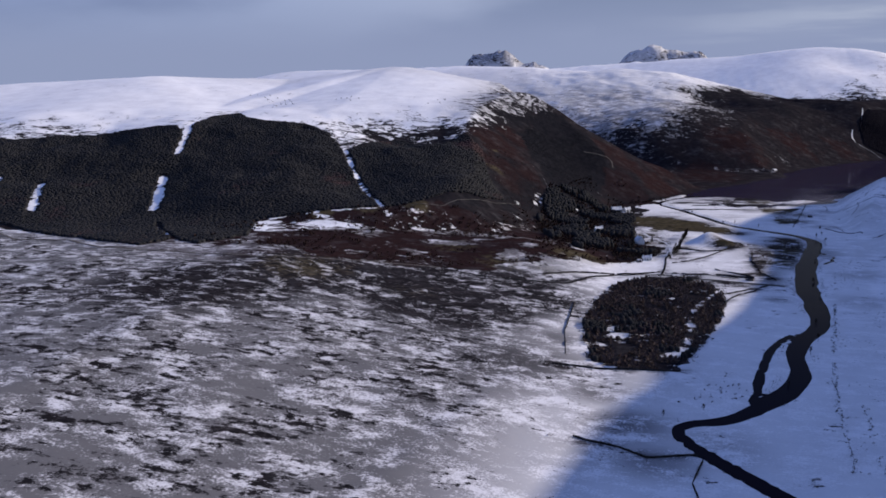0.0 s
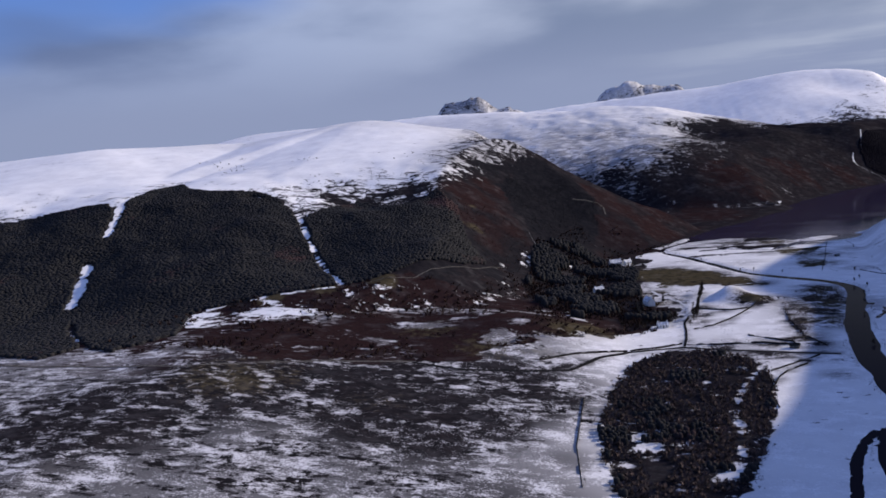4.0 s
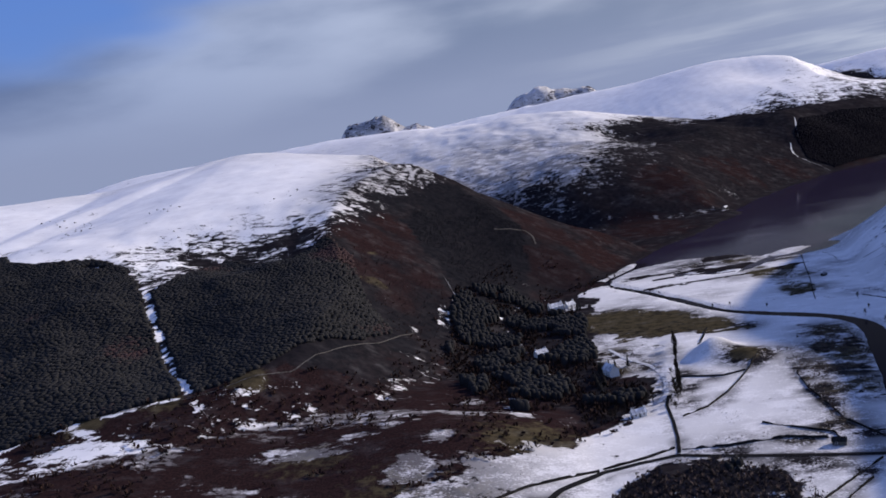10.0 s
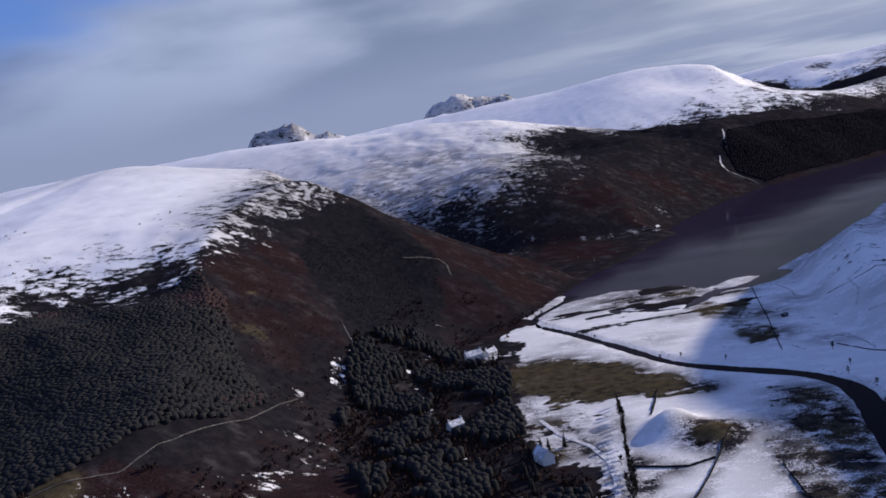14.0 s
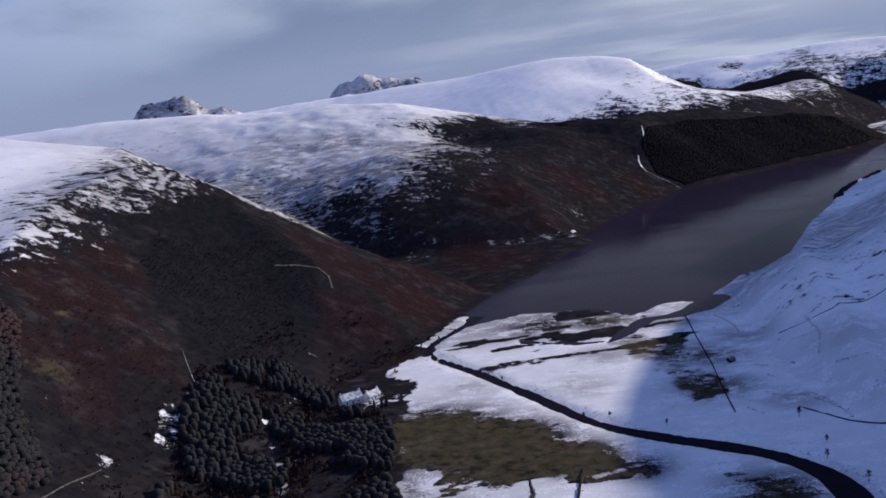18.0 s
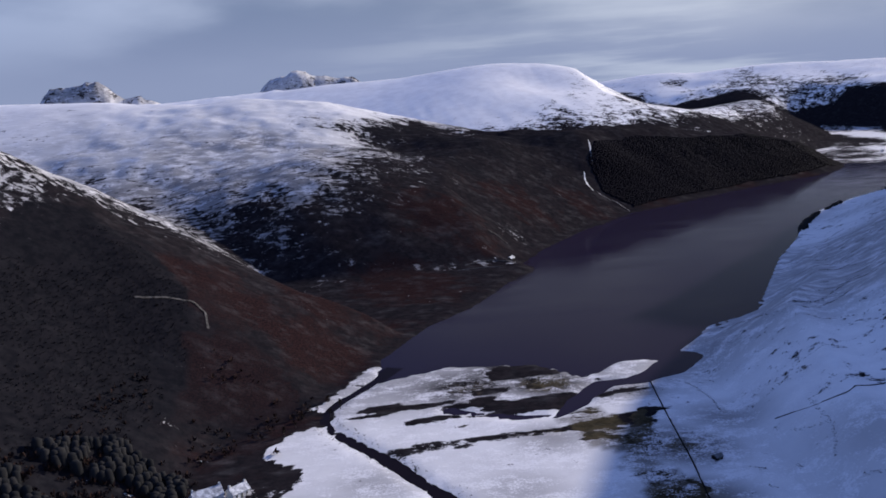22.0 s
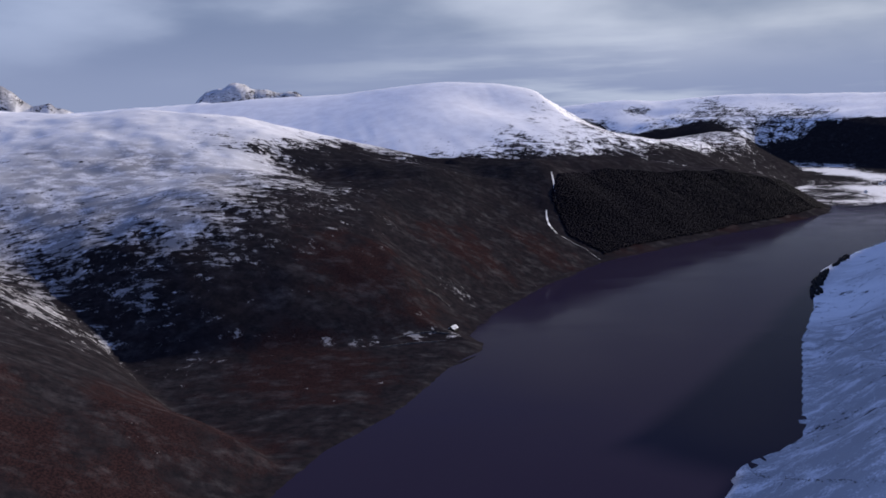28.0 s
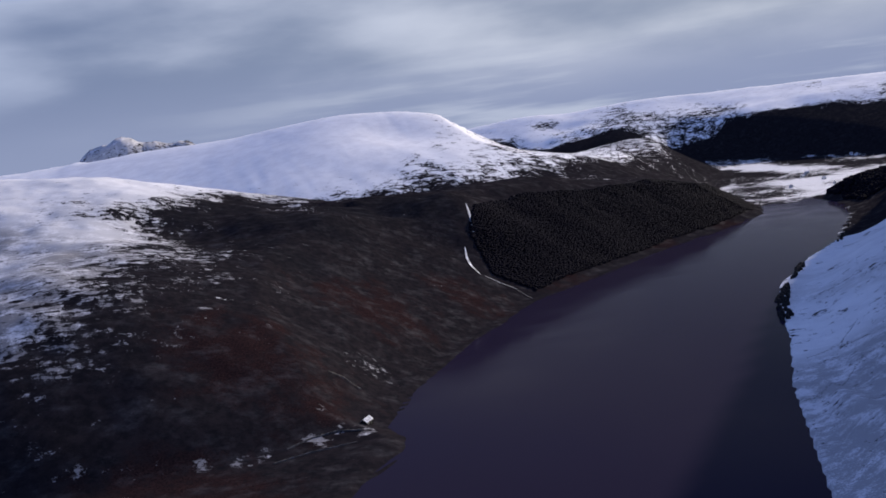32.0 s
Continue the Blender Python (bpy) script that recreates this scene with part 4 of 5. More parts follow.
# both stands by the loch take the needles with painted shade
stuff(spires("loch_plantation", scatter(LOCH_WOOD, 2.5), 1.4, SHADED_SPRUCE, 4, 2.1, 0.4), "spruce plantation sloping to the loch, nearly black from cloud shade in its colour", "plantation")
stuff(spires("far_plantation", scatter(EAST_SHORE_WOOD, 7.0), 7.0, SHADED_SPRUCE, 4, 0.7), "conifers on the loch's far shore, with shade put into their colour", "plantation")
p = off_lines(scatter(HOLM_WOOD, 3.2), [(HOLM_PATH, 1.5)])
p = p[spots(p[:, 0], p[:, 1], HOLM_GAPS) < 0.45]
open_here = rough(p[:, 0], p[:, 1], 26, 95, 3)
stuff(spires("holm_conifers", p[open_here > 0.60], 3.2, SPRUCE), "dark conifers in a round wood amid snowy fields", "wood")
stuff(brush("holm_birches", p[(open_here > -0.72) & (open_here <= 0.66)], 3.0, HOLM_TWIGS, 26, 0.75, 0.10), "bare dark birches in a round wood amid snowy fields", "wood")
p = scatter(BELT, 6.5)
stuff(brush("valley_scrub", p[rough(p[:, 0], p[:, 1], 34, 99, 3) > 0.05], 3.6, TWIGS, 14, 0.7, 0.12), "reddish brown birch scrub and bracken", "scrub")
p = scatter([(-250, 1030), (-170, 1170), (-90, 1150), (-60, 1220), (-100, 1010), (-135, 1015)], 6.0)
stuff(brush("hill_birches", p, 1.5, TWIGS, 12, 0.8, 0.12), "brown birches on the steep hillside", "scrub")
p = scatter(SCRUB, 2.6)
stuff(brush("riverside_alders", p[rough(p[:, 0], p[:, 1], 20, 103, 3) > -0.25], 1.9, HOLM_TWIGS, 14, 0.7, 0.06), "dark bare alder scrub beside the river", "scrub")
p = np.concatenate([scatter([(590, 1700), (640, 1770), (720, 1845), (760, 1890), (775, 1875), (735, 1830), (660, 1765), (612, 1700)], 3.6), scatter([(815, 1915), (900, 1985), (1000, 2080), (1020, 2060), (930, 1985), (840, 1905)], 8.0)])
p = p[to_line(p[:, 0], p[:, 1], SHORE)[0] < 7]
stuff(spires("shore_trees", p[rough(p[:, 0], p[:, 1], 24, 107, 3) > -0.7], 3.2, SPRUCE, 5, 0.5), "dark trees along the loch's snowy shore", "trees")
p = scatter([(-640, 1420), (-420, 1180), (-250, 1170), (-180, 1290), (-120, 1420), (-60, 1500), (-160, 1480), (-250, 1330), (-420, 1330)], 13)
stuff(brush("snowline_heather", p[rough(p[:, 0], p[:, 1], 45, 109, 3) > 0.55], 1.6, DARK_TWIGS, 12, 0.9, 0.2), "dark heather tufts breaking through the snow", "heather")


# ---- things in the valley ----
def part(name, bm, mat, parent, label="", at=None):
    """Links a bmesh as one mesh object under a thing or a part."""
    me = bpy.data.meshes.new(name)
    bm.to_mesh(me)
    bm.free()
    me.materials.append(mat)
    ob = new(name, me)
    ob.parent = parent
    if at is not None:
        ob.matrix_basis = at
    return tagged(ob, label) if label else ob


def thing(name, x, y, turn=0.0, lift=0.0, label="", category="", group=""):
    ob = new(name)
    z = float(height(np.array([x]), np.array([y]))[0])
    ob.matrix_basis = pose(x, y, z + lift, 0, 0, turn)
    return tagged(ob, label, category, group)


def box(bm, cx, cy, cz, sx, sy, sz):
    return bmesh.ops.create_cube(bm, size=1, matrix=Matrix.Translation((cx, cy, cz)) @ Matrix.Diagonal((sx, sy, sz, 1)))["verts"]


def boxed(cx, cy, cz, sx, sy, sz, round_by=0.0):
    bm = bmesh.new()
    box(bm, cx, cy, cz, sx, sy, sz)
    if round_by:
        bmesh.ops.bevel(bm, geom=bm.edges[:], offset=round_by, segments=1, affect="EDGES")
    return bm


def gable(long, deep, eaves, top, base=-1.5):
    """Walls of a gabled house, closed at both ends."""
    bm = bmesh.new()
    ends = []
    for x in (-long / 2, long / 2):
        ends.append([bm.verts.new(v) for v in ((x, -deep / 2, base), (x, deep / 2, base), (x, deep / 2, eaves), (x, 0, top), (x, -deep / 2, eaves))])
    a, b = ends
    bm.faces.new(a[::-1])
    bm.faces.new(b)
    for k in range(5):
        bm.faces.new((a[k], a[(k + 1) % 5], b[(k + 1) % 5], b[k]))
    bmesh.ops.recalc_face_normals(bm, faces=bm.faces[:])
    return bm


def roof_slope(long, deep, eaves, top, side):
    """One pitch of a roof, a slab with eaves that reach past the walls."""
    bm = bmesh.new()
    over, thick = 0.35, 0.22
    rise = (top - eaves) / (deep / 2)
    low, high = (deep / 2 + over), 0.0
    pts = [(side * high, top + 0.03), (side * low, eaves - over * rise + 0.03), (side * low, eaves - over * rise + 0.03 + thick), (side * high, top + 0.03 + thick)]
    rows = [[bm.verts.new((x, y, z)) for y, z in pts] for x in (-long / 2 - over, long / 2 + over)]
    a, b = rows
    bm.faces.new(a)
    bm.faces.new(b[::-1])
    for k in range(4):
        bm.faces.new((a[k], b[k], b[(k + 1) % 4], a[(k + 1) % 4]))
    bmesh.ops.recalc_face_normals(bm, faces=bm.faces[:])
    return bm


def cottage(x, y, turn, long, deep, eaves, top, label, openings=3, walls=None, roofing=None, chimneys=2, group=""):
    ob = thing("cottage" if chimneys else "barn", x, y, turn, 0.0, label, "house" if chimneys else "barn", group)
    part("wall", gable(long, deep, eaves, top), walls or HARL, ob)
    for side in (-1, 1):
        part("roof_slope", roof_slope(long, deep, eaves, top, side), roofing or SNOW_ROOF, ob, "slate roof under thin snow")
    for k in range(chimneys):
        ends = (-1, 1)[k]
        stack = part("chimney", boxed(ends * (long / 2 - 0.45), 0, top + 0.45, 0.8, 0.8, 1.5), walls or HARL, ob)
        pot = bmesh.new()
        bmesh.ops.create_cone(pot, cap_ends=True, segments=8, radius1=0.17, radius2=0.14, depth=0.5, matrix=Matrix.Translation((ends * (long / 2 - 0.45), 0, top + 1.42)))
        part("chimney_pot", pot, SLATE, stack)
    for side in (-1, 1):
        for k in range(openings):
            wx = (k - (openings - 1) / 2) * long / (openings + 0.4)
            if side == -1 and k == openings // 2:
                part("door", boxed(wx, side * (deep / 2 + 0.02), 1.0, 0.95, 0.10, 2.0, 0.01), DOOR, ob)
            else:
                win = part("window", boxed(wx, side * (deep / 2 + 0.02), 1.45, 1.0, 0.09, 1.25, 0.01), HARL, ob, "white sash window")
                part("pane", boxed(wx, side * (deep / 2 + 0.05), 1.45, 0.8, 0.06, 1.05), PANE, win)
    return ob


cottage(-13, 1153, 25, 13, 6.5, 3.4, 6.4, "long white harled farmhouse at the foot of the hill")
cottage(0, 1156, 40, 9, 5.5, 2.8, 5.2, "white harled cottage beside the farmhouse")
cottage(13, 927, -70, 11, 6.5, 4.2, 7.4, "white two-storey house among dark trees")
cottage(19, 841, 15, 8, 4.5, 2.4, 4.2, "low white cottage beside the drive")
cottage(-30, 1000, 30, 9, 5.5, 2.8, 5.2, "small white cottage in the conifers")
cottage(247, 1651, 50, 8, 4.5, 2.2, 4.0, "small grey stone boathouse on the loch's heather shore", 2, DYKE, SNOW_ROOF, 0)
cottage(100, 766, -20, 6, 3.6, 2.0, 3.3, "dark timber barn beside the field road", 2, POST, DYKE, 0)
cottage(212, 1131, 20, 4.0, 3.0, 1.4, 2.4, "small dark stone sheepfold hut on the snowy slope", 1, DYKE, SLATE, 0)
for fx, fy, turn in ((1490, 2760, 20), (1520, 2790, 60), (1460, 2660, 10), (1400, 2560, 40), (1560, 2830, 0), (1330, 2600, 70)):
    cottage(fx, fy, turn, 9, 5, 3.0, 5.4, "white farmhouse on the far snowy fields", 3, None, None, 2, "far farmhouses")


# roads and tracks
tagged(ribbon("road", [(-146, 704), (-112, 694), (-68, 704), (-46, 712), (-28, 745), (-7, 765), (12, 773), (28, 777), (59, 766), (99, 753), (124, 746)], [1.6] * 11, TARMAC, 0.22, step=3.0), "narrow dark wet road between snowy verges", "road", kind="structure")
tagged(ribbon("lane", [(30, 779), (33, 800), (35, 826), (36, 853), (40, 870)], [0.9] * 5, TARMAC, 0.25, step=3.0), "narrow dark lane from the road to the farm", "lane", kind="structure")
tagged(ribbon("drive", [(14, 856), (24, 856), (33, 859), (39, 872), (42, 892), (43, 914), (38, 938), (26, 960), (18, 990)], [1.3] * 9, SNOWY, 0.30, step=3.0), "snow-covered drive curving round the house", "drive", kind="structure")
tagged(ribbon("forest_track", [(-341, 814), (-299, 839), (-235, 858), (-181, 892), (-140, 970), (-124, 1036)], [0.3] * 6, TRACK, 0.35, step=3.0), "pale track along the foot of the plantation", "track", kind="structure")
tagged(ribbon("hill_track", [(-62, 1318), (-45, 1326), (-30, 1330), (-23, 1324), (-21, 1310)], [0.7] * 5, TRACK, 0.4, step=2.0), "pale hairpin track in the bracken", "track", kind="structure")
tagged(ribbon("valley_track", [(-700, 735), (-577, 735), (-527, 700), (-477, 703), (-431, 676), (-352, 668), (-276, 655), (-200, 690), (-146, 704)], [1.3] * 9, TRACK, 0.3, step=4.0), "snow-dusted track along the plantation's edge", "track", kind="structure")


# waterfall
def fall(name, way, half):
    return ribbon(name, way, half, FOAM, 0.7, step=2.5)


tagged(fall("waterfall", [(490, 2117), (485, 2095), (478, 2070), (473, 2048)], [0.5, 1.2, 1.0, 0.4]), "thin white waterfall down the dark crag", "waterfall", kind="structure")
tagged(fall("waterfall", [(455, 2036), (450, 2020), (448, 2003), (452, 1990)], [0.5, 1.2, 1.5, 0.7]), "white cascade below the crag", "waterfall", kind="structure")
tagged(fall("waterfall", [(458, 1990), (470, 1986), (482, 1982), (490, 1974), (496, 1966)], [0.3, 0.15, 0.4, 0.15, 0.3]), "white burn tumbling into the loch", "waterfall", kind="structure")
tagged(fall("hill_burn", [(-106, 1160), (-100, 1142), (-95, 1128), (-92, 1120)], [0.05, 0.08, 0.12, 0.2]), "thin white burn on the brown hillside", "burn", kind="structure")


# stone dykes round the fields
edges = []


def dyke(way, label, tall=0.9, thick=0.55, rushy=True, mat=None):
    if rushy:
        edges.append(way)
    p = resample(way, 2.0)
    side = across(p)
    n = len(p)
    sag = np.where(rough(p[:, 0], p[:, 1], 9, 131, 2) > 0.55, 0.25, 1.0)
    z = height(p[:, 0], p[:, 1])
    cut = ((-0.5, -0.4), (-0.36, 0.9), (-0.1, 1.05), (0.15, 1.0), (0.38, 0.88), (0.5, -0.4))
    rows = []
    for u, v in cut:
        shake = rng.uniform(0.7, 1.3, n) * sag if v > 0 else 1.0
        q = p + side * u * thick
        rows.append(np.c_[q, z + v * tall * shake])
    co = np.concatenate(rows)
    i = np.arange(n - 1)
    faces = np.concatenate([np.stack([i + n * k, i + n * (k + 1), i + n * (k + 1) + 1, i + n * k + 1], -1) for k in range(len(cut) - 1)])
    return tagged(new("stone_dyke", poly_mesh("stone_dyke", co, faces, mat or DYKE)), label, "wall", "dry stone dykes")


dyke([(41, 831), (56, 841), (71, 861), (82, 880), (96, 907), (112, 935)], "dark dry stone dyke curving across a snowy field")
dyke([(51, 903), (64, 897), (76, 893), (90, 898)], "dark dry stone dyke below the mound")
dyke([(115, 880), (112, 850), (113, 818), (113, 798), (121, 768)], "dark dry stone dyke along the river scrub")
dyke([(76, 806), (90, 793), (103, 781), (102, 768)], "dark dry stone dyke to the barn")
dyke([(32, 783), (55, 780), (80, 783), (98, 775)], "dark dry stone dyke beside the road", 1.1)
dyke([(-7, 768), (12, 777), (29, 786)], "dark dry stone dyke beside the road", 1.1)
dyke([(76, 712), (93, 728), (111, 745)], "dark dry stone dyke from the wood to the road")
dyke([(68, 640), (68, 667), (78, 698), (86, 712), (100, 726)], "dark dry stone dyke round the wood")
dyke([(228, 1247), (214, 1190), (200, 1130), (188, 1085), (180, 1052)], "dark dry stone dyke running up from the loch", 0.8, 0.5, False)
dyke([(-22, 405), (-1, 397), (11, 387), (34, 394)], "dark dry stone dyke by the river bend")
dyke([(35, 388), (29, 364), (31, 345)], "dark dry stone dyke by the river bend")
dyke([(-34, 529), (-38, 580), (-36, 659)], "dark dry stone dyke west of the wood")
dyke([(-40, 505), (-26, 508), (0, 512), (32, 513)], "dark dry stone dyke south of the wood")
dyke([(-66, 725), (-40, 748), (-9, 766)], "dark dry stone dyke beside the road", 1.1)
dyke([(254, 1156), (265, 1143), (278, 1134), (299, 1138), (330, 1144)], "low dry stone dyke half buried in the snowy slope", 0.4, 0.22, False)
dyke([(212, 1045), (222, 1022), (240, 1000)], "low dry stone dyke half buried in the snowy slope", 0.6, 0.4, False)
dyke([(194, 1621), (210, 1629), (226, 1634), (240, 1634)], "pale stone wall beside the boathouse", 0.7, 0.7, False, TRACK)
dyke([(184, 1607), (205, 1614), (234, 1620)], "pale stone wall above the loch shore", 0.6, 0.6, False, TRACK)
dyke([(236, 1700), (246, 1703), (256, 1700)], "ruined stone fold on the heather slope", 0.8, 1.6, False, TRACK)
dyke([(90, 1010), (82, 985), (76, 968)], "dark bank on the snowy mound", 0.9, 1.2)


# rushes, bramble and dead grass along dykes, lanes and banks
def beside(ways, gap, spread, chance, seed):
    r = np.random.default_rng(seed)
    p = np.concatenate([resample(way, gap)[:, :2] for way in ways])
    p = p[(rough(p[:, 0], p[:, 1], 24, seed, 3) > chance)]
    return p + r.normal(0, spread, p.shape)


stuff(brush("dyke_rushes", beside(edges, 1.1, 0.8, -0.1, 141), 0.8, DARK_TWIGS, 8, 0.9, 0.10), "dark rushes and bramble along the field dykes", "rushes")
banks = [[(q[0] + s * (q[2] * 0.55 + 3.5), q[1]) for q in RIVER_WAY] for s in (-1, 1)]
stuff(brush("bank_rushes", beside(banks, 1.4, 1.3, 0.1, 143), 0.9, DARK_TWIGS, 8, 0.9, 0.10), "dark rushes on the river's snowy banks", "rushes")
lanes = [[(16, 859), (31, 862), (36, 874), (39, 892), (40, 914), (35, 936), (24, 957)], [(14, 853), (34, 855), (43, 872), (46, 892), (46, 914), (41, 941)], [(30, 779), (33, 800), (35, 826), (36, 853), (41, 885), (42, 916), (38, 950), (32, 979)], [(12, 776), (28, 780), (59, 769), (99, 756), (124, 749)], [(28, 774), (59, 763), (99, 750)], [(-112, 697), (-68, 707), (-46, 716), (-28, 748)],
         [(45, 780), (75, 775), (105, 770), (122, 760)], [(50, 790), (90, 786), (110, 800)], [(52, 905), (70, 900), (88, 902)], [(50, 925), (62, 912), (75, 905)]]
stuff(brush("verge_rushes", beside(lanes, 1.0, 1.8, -0.1, 145), 0.8, DARK_TWIGS, 8, 1.0, 0.10), "dark dead grass along the snowy verges", "rushes")
reeds = np.concatenate([scatter(ring, 2.0) for ring in MARSHES[:2]])
stuff(brush("marsh_rushes", reeds[rough(reeds[:, 0], reeds[:, 1], 12, 155, 3) > -0.1], 0.7, HOLM_TWIGS, 9, 0.8, 0.09), "brown rushes in a marshy hollow above the loch", "rushes")
meadow = scatter([(40, 780), (60, 830), (110, 815), (122, 760), (60, 770)], 3.4)
stuff(brush("meadow_rushes", meadow[rough(meadow[:, 0], meadow[:, 1], 16, 147, 3) > 0.55], 0.7, DARK_TWIGS, 7, 1.0, 0.10), "dark rush tufts on the snowy meadow", "rushes")


bank = scatter([(85, 400), (100, 470), (122, 560), (142, 640), (160, 760), (190, 880), (225, 960), (240, 900), (200, 760), (170, 600), (140, 480), (115, 390)], 4.5)
stuff(brush("far_bank_rushes", bank[rough(bank[:, 0], bank[:, 1], 22, 149, 3) > 0.55], 0.9, DARK_TWIGS, 8, 1.0, 0.10), "dark rush tufts on the shaded far bank", "rushes")
row = beside([[(134, 610), (126, 573), (114, 510), (106, 465), (97, 384)], [(120, 470), (112, 420), (108, 380)], [(150, 690), (142, 650), (134, 610)]], 2.6, 0.9, -0.45, 157)
stuff(brush("river_bushes", row, 1.5, DARK_TWIGS, 12, 0.8, 0.09), "broken row of dark bushes on the shaded river bank", "bushes")
field = np.concatenate([scatter([(-62, 520), (-34, 560), (-34, 835), (-80, 835)], 4.2), scatter([(-24, 505), (24, 505), (8, 440), (20, 375), (-12, 372), (-30, 450)], 4.0)])
stuff(brush("stubble_tufts", field[rough(0.5 * field[:, 0], field[:, 1], 16, 159, 3) > 0.25], 0.8, DARK_TWIGS, 8, 1.1, 0.10), "dark tufts in the thinly snowed field by the wood", "rushes")
edge = beside([HOLM_WOOD + HOLM_WOOD[:1]], 1.2, 2.0, 0.0, 151)
stuff(brush("wood_edge_scrub", edge, 1.6, DARK_TWIGS, 12, 0.8, 0.08), "low dark scrub along the wood's edge", "scrub")


gullies = [[(436, 1442), (453, 1441), (478, 1456), (514, 1472)], [(438, 1430), (474, 1447), (500, 1452)], [(340, 1298), (358, 1297), (380, 1307), (410, 1324)], [(316, 1345), (312, 1300), (310, 1259), (314, 1234), (340, 1228)],
           [(238, 1246), (245, 1237), (247, 1222), (246, 1205), (242, 1188)], [(218, 1064), (226, 1059), (228, 1046), (226, 1025)], [(321, 1257), (345, 1266), (372, 1292), (396, 1313)], [(470, 1530), (500, 1534), (540, 1560)], [(530, 1600), (560, 1604), (600, 1630)],
           [(400, 1400), (430, 1402), (470, 1424)], [(262, 1180), (285, 1188), (310, 1186)], [(250, 1100), (262, 1120), (268, 1150)], [(252, 1138), (257, 1130), (263, 1125)], [(238, 1130), (242, 1121), (240, 1106), (240, 1098)], [(221, 1119), (227, 1115)], [(250, 1081), (255, 1076)], [(352, 1221), (359, 1217)],
           [(212, 1210), (196, 1169), (183, 1144)], [(217, 1102), (221, 1096)], [(221, 1061), (225, 1050), (228, 1033)], [(239, 1119), (241, 1098)], [(188, 1056), (192, 1045)], [(251, 1082), (261, 1067)], [(328, 1255), (366, 1280)], [(335, 1250), (372, 1272)], [(430, 1380), (460, 1388), (500, 1400)], [(480, 1490), (520, 1500)]]
stuff(brush("gully_heather", beside(gullies, 0.8, 0.45, -0.7, 153), 0.75, DARK_TWIGS, 8, 0.9, 0.12), "dark heather along the gullies of the snowy slope", "heather")


# single trees
def limb(bm, a, b, ra, rb, sides=5):
    a, b = Vector(a), Vector(b)
    q = (b - a).to_track_quat("Z", "Y").to_matrix().to_4x4()
    bmesh.ops.create_cone(bm, cap_ends=True, segments=sides, radius1=ra, radius2=rb, depth=(b - a).length, matrix=Matrix.Translation((a + b) / 2) @ q)


def bare_tree(x, y, tall, slim, seed, label, group="", mat=None):
    r = random.Random(seed)
    ob = thing("bare_tree", x, y, r.uniform(0, 360), -0.1, label, "tree", group)
    bm = bmesh.new()
    limb(bm, (0, 0, -0.3), (r.uniform(-0.1, 0.1), r.uniform(-0.1, 0.1), tall * 0.45), tall * 0.032, tall * 0.020, 7)
    limb(bm, (0, 0, tall * 0.44), (r.uniform(-0.2, 0.2), r.uniform(-0.2, 0.2), tall * 0.9), tall * 0.020, tall * 0.004, 6)
    part("trunk", bm, BARK, ob)
    tips = []
    for k in range(7):
        a, up = k * 2.4 + r.uniform(-0.4, 0.4), tall * (0.28 + 0.08 * k)
        out = tall * slim * r.uniform(0.55, 1.0) * (1 - 0.07 * k)
        tip = (math.cos(a) * out, math.sin(a) * out, up + tall * 0.26)
        bm = bmesh.new()
        limb(bm, (0, 0, up), tip, tall * 0.013, tall * 0.003)
        part("limb", bm, BARK, ob)
        tips.append(((0, 0, up), tip))
    verts, faces = [], []
    for a, b in tips + [((0, 0, tall * 0.5), (0, 0, tall))]:
        for _ in range(42):
            f = r.uniform(0.35, 1.0)
            base = Vector(a).lerp(Vector(b), f)
            way = Vector((r.gauss(0, 1), r.gauss(0, 1), r.uniform(0.1, 1.6))).normalized()
            tip = base + way * tall * r.uniform(0.06, 0.17)
            wide = way.cross(Vector((r.gauss(0, 1), r.gauss(0, 1), r.gauss(0, 1)))).normalized() * tall * 0.017
            n = len(verts)
            verts += [base, base.lerp(tip, 0.6) + wide, tip, base.lerp(tip, 0.6) - wide]
            faces.append((n, n + 1, n + 2, n + 3))
    me = poly_mesh("crown", np.array([tuple(v) for v in verts]), np.array(faces), mat or DARK_TWIGS)
    crown = new("crown", me)
    crown.parent = ob
    return ob


def conifer(x, y, tall, seed, label, group=""):
    r = random.Random(seed)
    ob = thing("conifer", x, y, r.uniform(0, 360), -0.1, label, "tree", group)
    bm = bmesh.new()
    limb(bm, (0, 0, -0.3), (0, 0, tall * 0.96), tall * 0.025, 0.01, 6)
    part("trunk", bm, BARK, ob)
    verts, faces = [], []
    for k in range(150):
        f = 0.10 + 0.88 * (k / 150) ** 0.9
        a, out = k * 2.4, tall * 0.24 * (1 - f) ** 0.8 * r.uniform(0.7, 1.15) + 0.05
        foot, tip = Vector((0, 0, tall * f)), Vector((math.cos(a) * out, math.sin(a) * out, tall * f - out * 0.35))
        wide = Vector((-math.sin(a), math.cos(a), 0)) * out * 0.33
        drop = Vector((0, 0, -0.12 * out))
        n = len(verts)
        verts += [foot, foot.lerp(tip, 0.65) + wide + drop, tip, foot.lerp(tip, 0.65) - wide + drop]
        faces.append((n, n + 1, n + 2, n + 3))
    crown = new("crown", poly_mesh("crown", np.array([tuple(v) for v in verts]), np.array(faces), SPRUCE))
    crown.parent = ob
    return ob


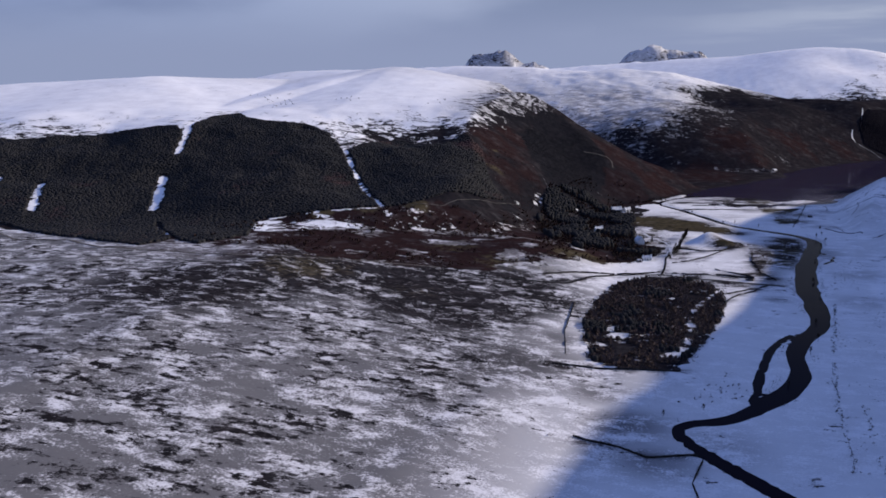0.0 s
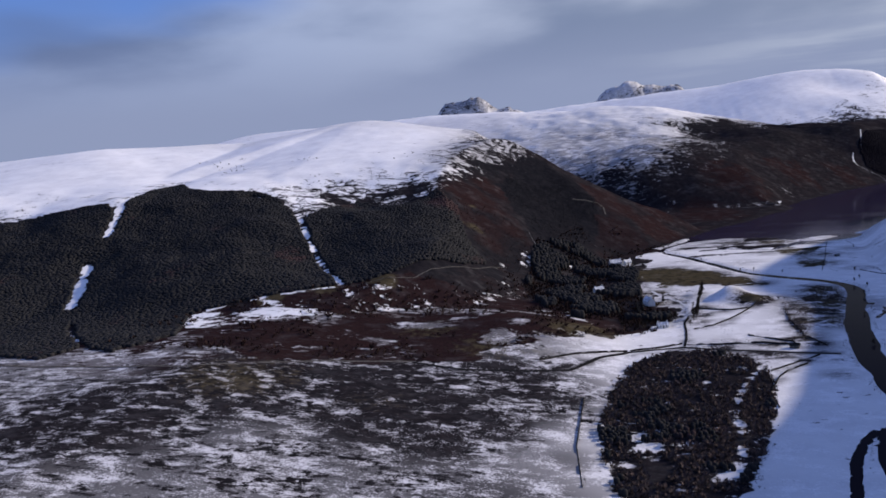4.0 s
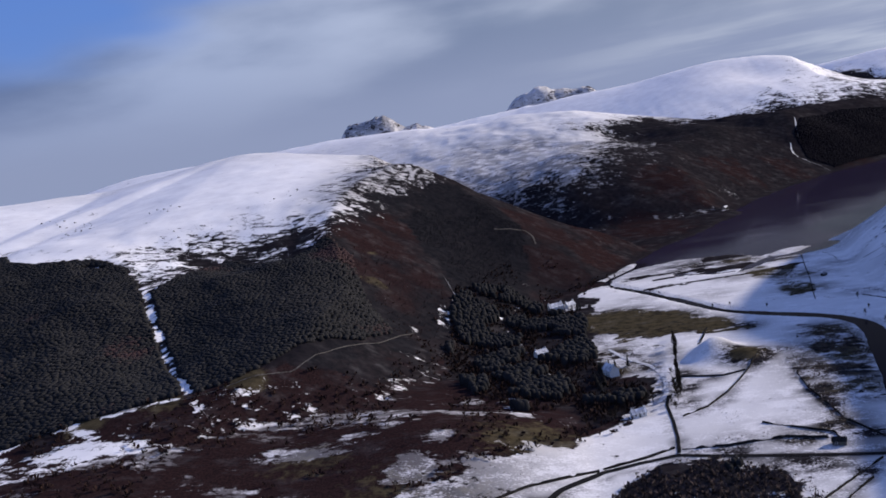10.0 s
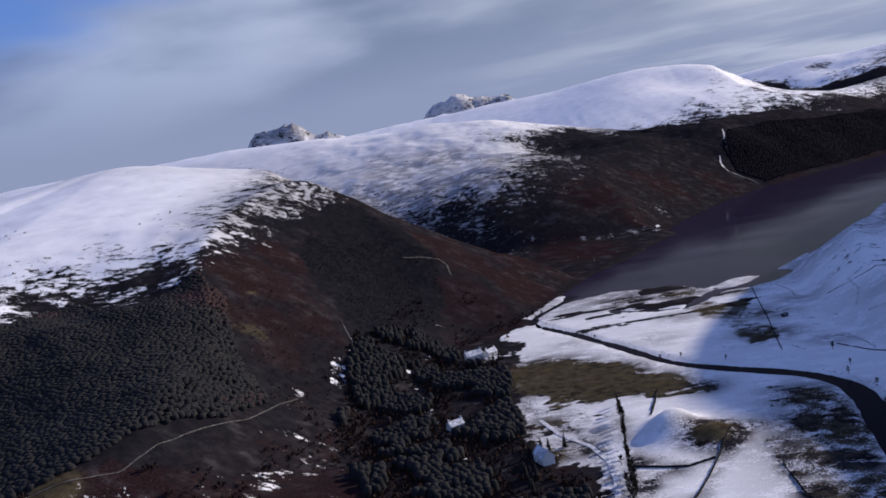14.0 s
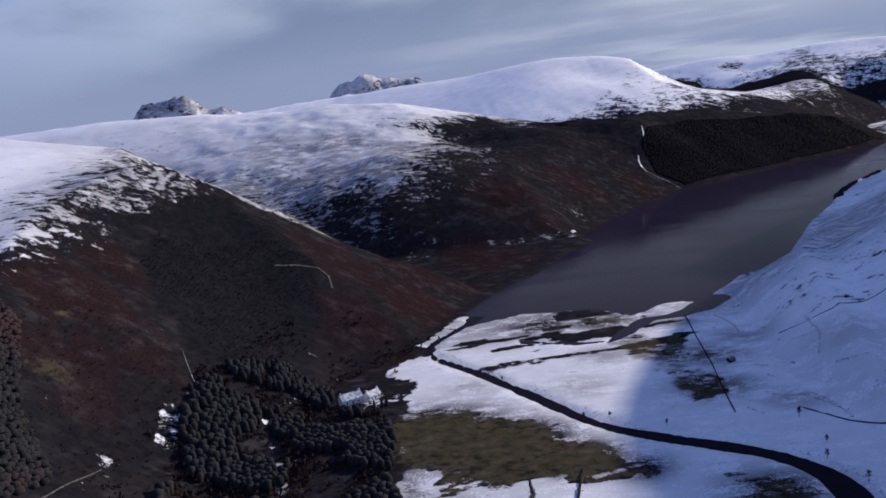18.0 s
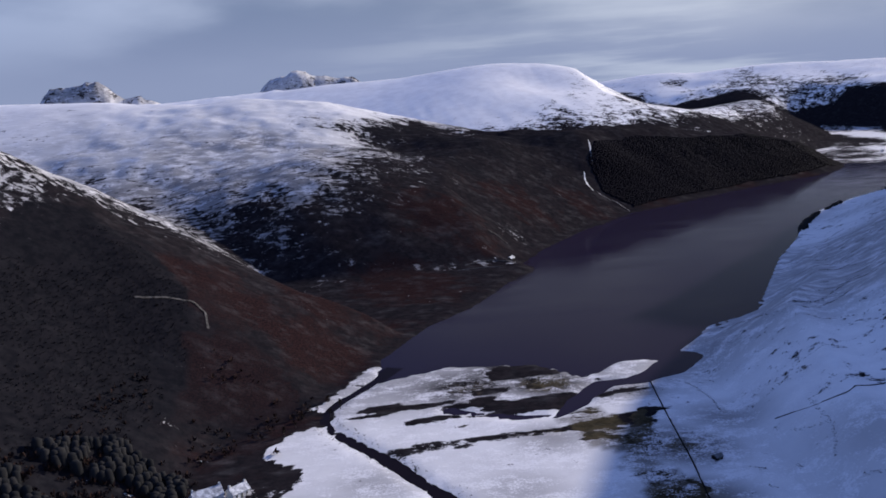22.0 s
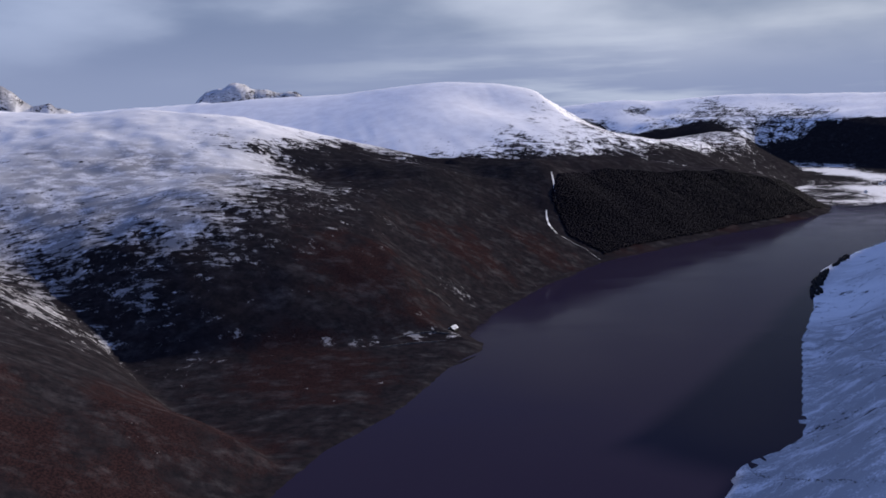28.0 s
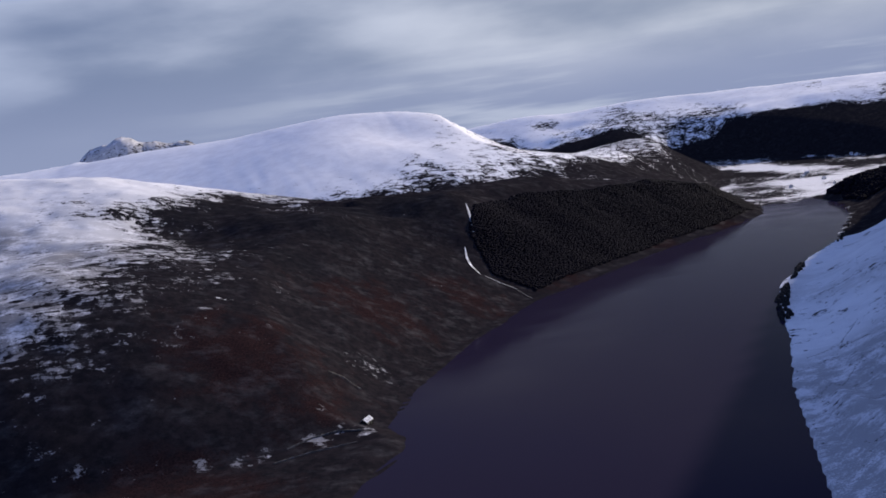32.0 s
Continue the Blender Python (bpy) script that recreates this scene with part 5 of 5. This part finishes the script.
def plant(kinds, places, size):
    for k, (px, py) in enumerate(places):
        z = float(height(np.array([px]), np.array([py]))[0])
        ob = copy_thing(kinds[k % len(kinds)], Matrix.Identity(4))
        ob.matrix_basis = pose(px, py, z - 0.1, 0, 0, (k * 137) % 360) @ Matrix.Diagonal((*([size * (0.75 + 0.5 * ((k * 7919) % 100) / 100)] * 3), 1))


def along(way, gap, spread, seed):
    r = random.Random(seed)
    return [(q[0] + r.uniform(-spread, spread), q[1] + r.uniform(-spread, spread)) for q in resample(way, gap)]


hedge_trees = [bare_tree(61, 968, 8.0, 0.18, 1, "slim dark bare tree in a row up the field", "row of trees"), bare_tree(57, 945, 7.0, 0.2, 2, "slim dark bare tree in a row up the field", "row of trees")]
plant(hedge_trees, along([(64, 995), (59, 960), (52, 915), (46, 868)], 6.0, 0.8, 3), 0.9)
lane_trees = [bare_tree(45, 880, 6.0, 0.34, 4, "spreading dark bare tree beside the lane", "lane trees"), bare_tree(30, 862, 5.5, 0.36, 5, "spreading dark bare tree beside the lane", "lane trees")]
plant(lane_trees, along([(38, 842), (44, 858), (47, 880), (50, 905)], 5.0, 3.0, 6) + along([(5, 838), (20, 850), (32, 866)], 5.5, 2.5, 8) + along([(-10, 830), (6, 836)], 5.0, 2, 16), 1.0)
house_conifers = [conifer(4, 905, 9.0, 9, "dark conifer beside the white house", "house conifers"), conifer(8, 942, 8.0, 10, "dark conifer beside the white house", "house conifers")]
plant(house_conifers, along([(0, 880), (6, 900), (4, 930), (14, 948), (26, 940)], 6.0, 4.0, 11) + along([(-20, 1140), (-8, 1130), (10, 1140)], 6.0, 3.0, 12), 0.9)
bank_trees = [bare_tree(51, 1259, 5.5, 0.3, 13, "small bare tree on the river bank", "bank trees"), bare_tree(45, 1249, 5.0, 0.32, 14, "small bare tree on the river bank", "bank trees")]
plant(bank_trees, [(79, 1158), (26, 1236), (30, 1245), (38, 1256), (20, 1225), (108, 1075), (120, 1068), (143, 1048), (192, 985), (196, 960), (186, 930), (168, 860), (128, 640), (144, 660), (120, 590), (110, 560), (20, 440), (40, 452), (45, 1272), (200, 1000), (205, 1035), (150, 770), (146, 720), (88, 500)], 0.8)
bend_scrub = scatter([(-30, 380), (-20, 420), (10, 440), (60, 470), (90, 560), (80, 560), (40, 480), (0, 450), (-40, 430)], 6.0)
stuff(brush("field_scrub", bend_scrub[rough(bend_scrub[:, 0], bend_scrub[:, 1], 18, 113, 3) > 0.35], 1.6, DARK_TWIGS, 10, 0.8, 0.12), "low dark scrub at the field's edge", "scrub")
p = scatter([(240, 1040), (270, 1280), (330, 1340), (430, 1440), (520, 1560), (640, 1730), (760, 1760), (640, 1500), (480, 1250), (380, 1000)], 11.0)
stuff(brush("slope_heather", p[(rough(p[:, 0], p[:, 1], 50, 117, 4) > 0.45) & (p[:, 1] > 1340)], 0.7, DARK_TWIGS, 12, 1.1, 0.16), "dark heather tufts on the shaded snowy slope", "heather")
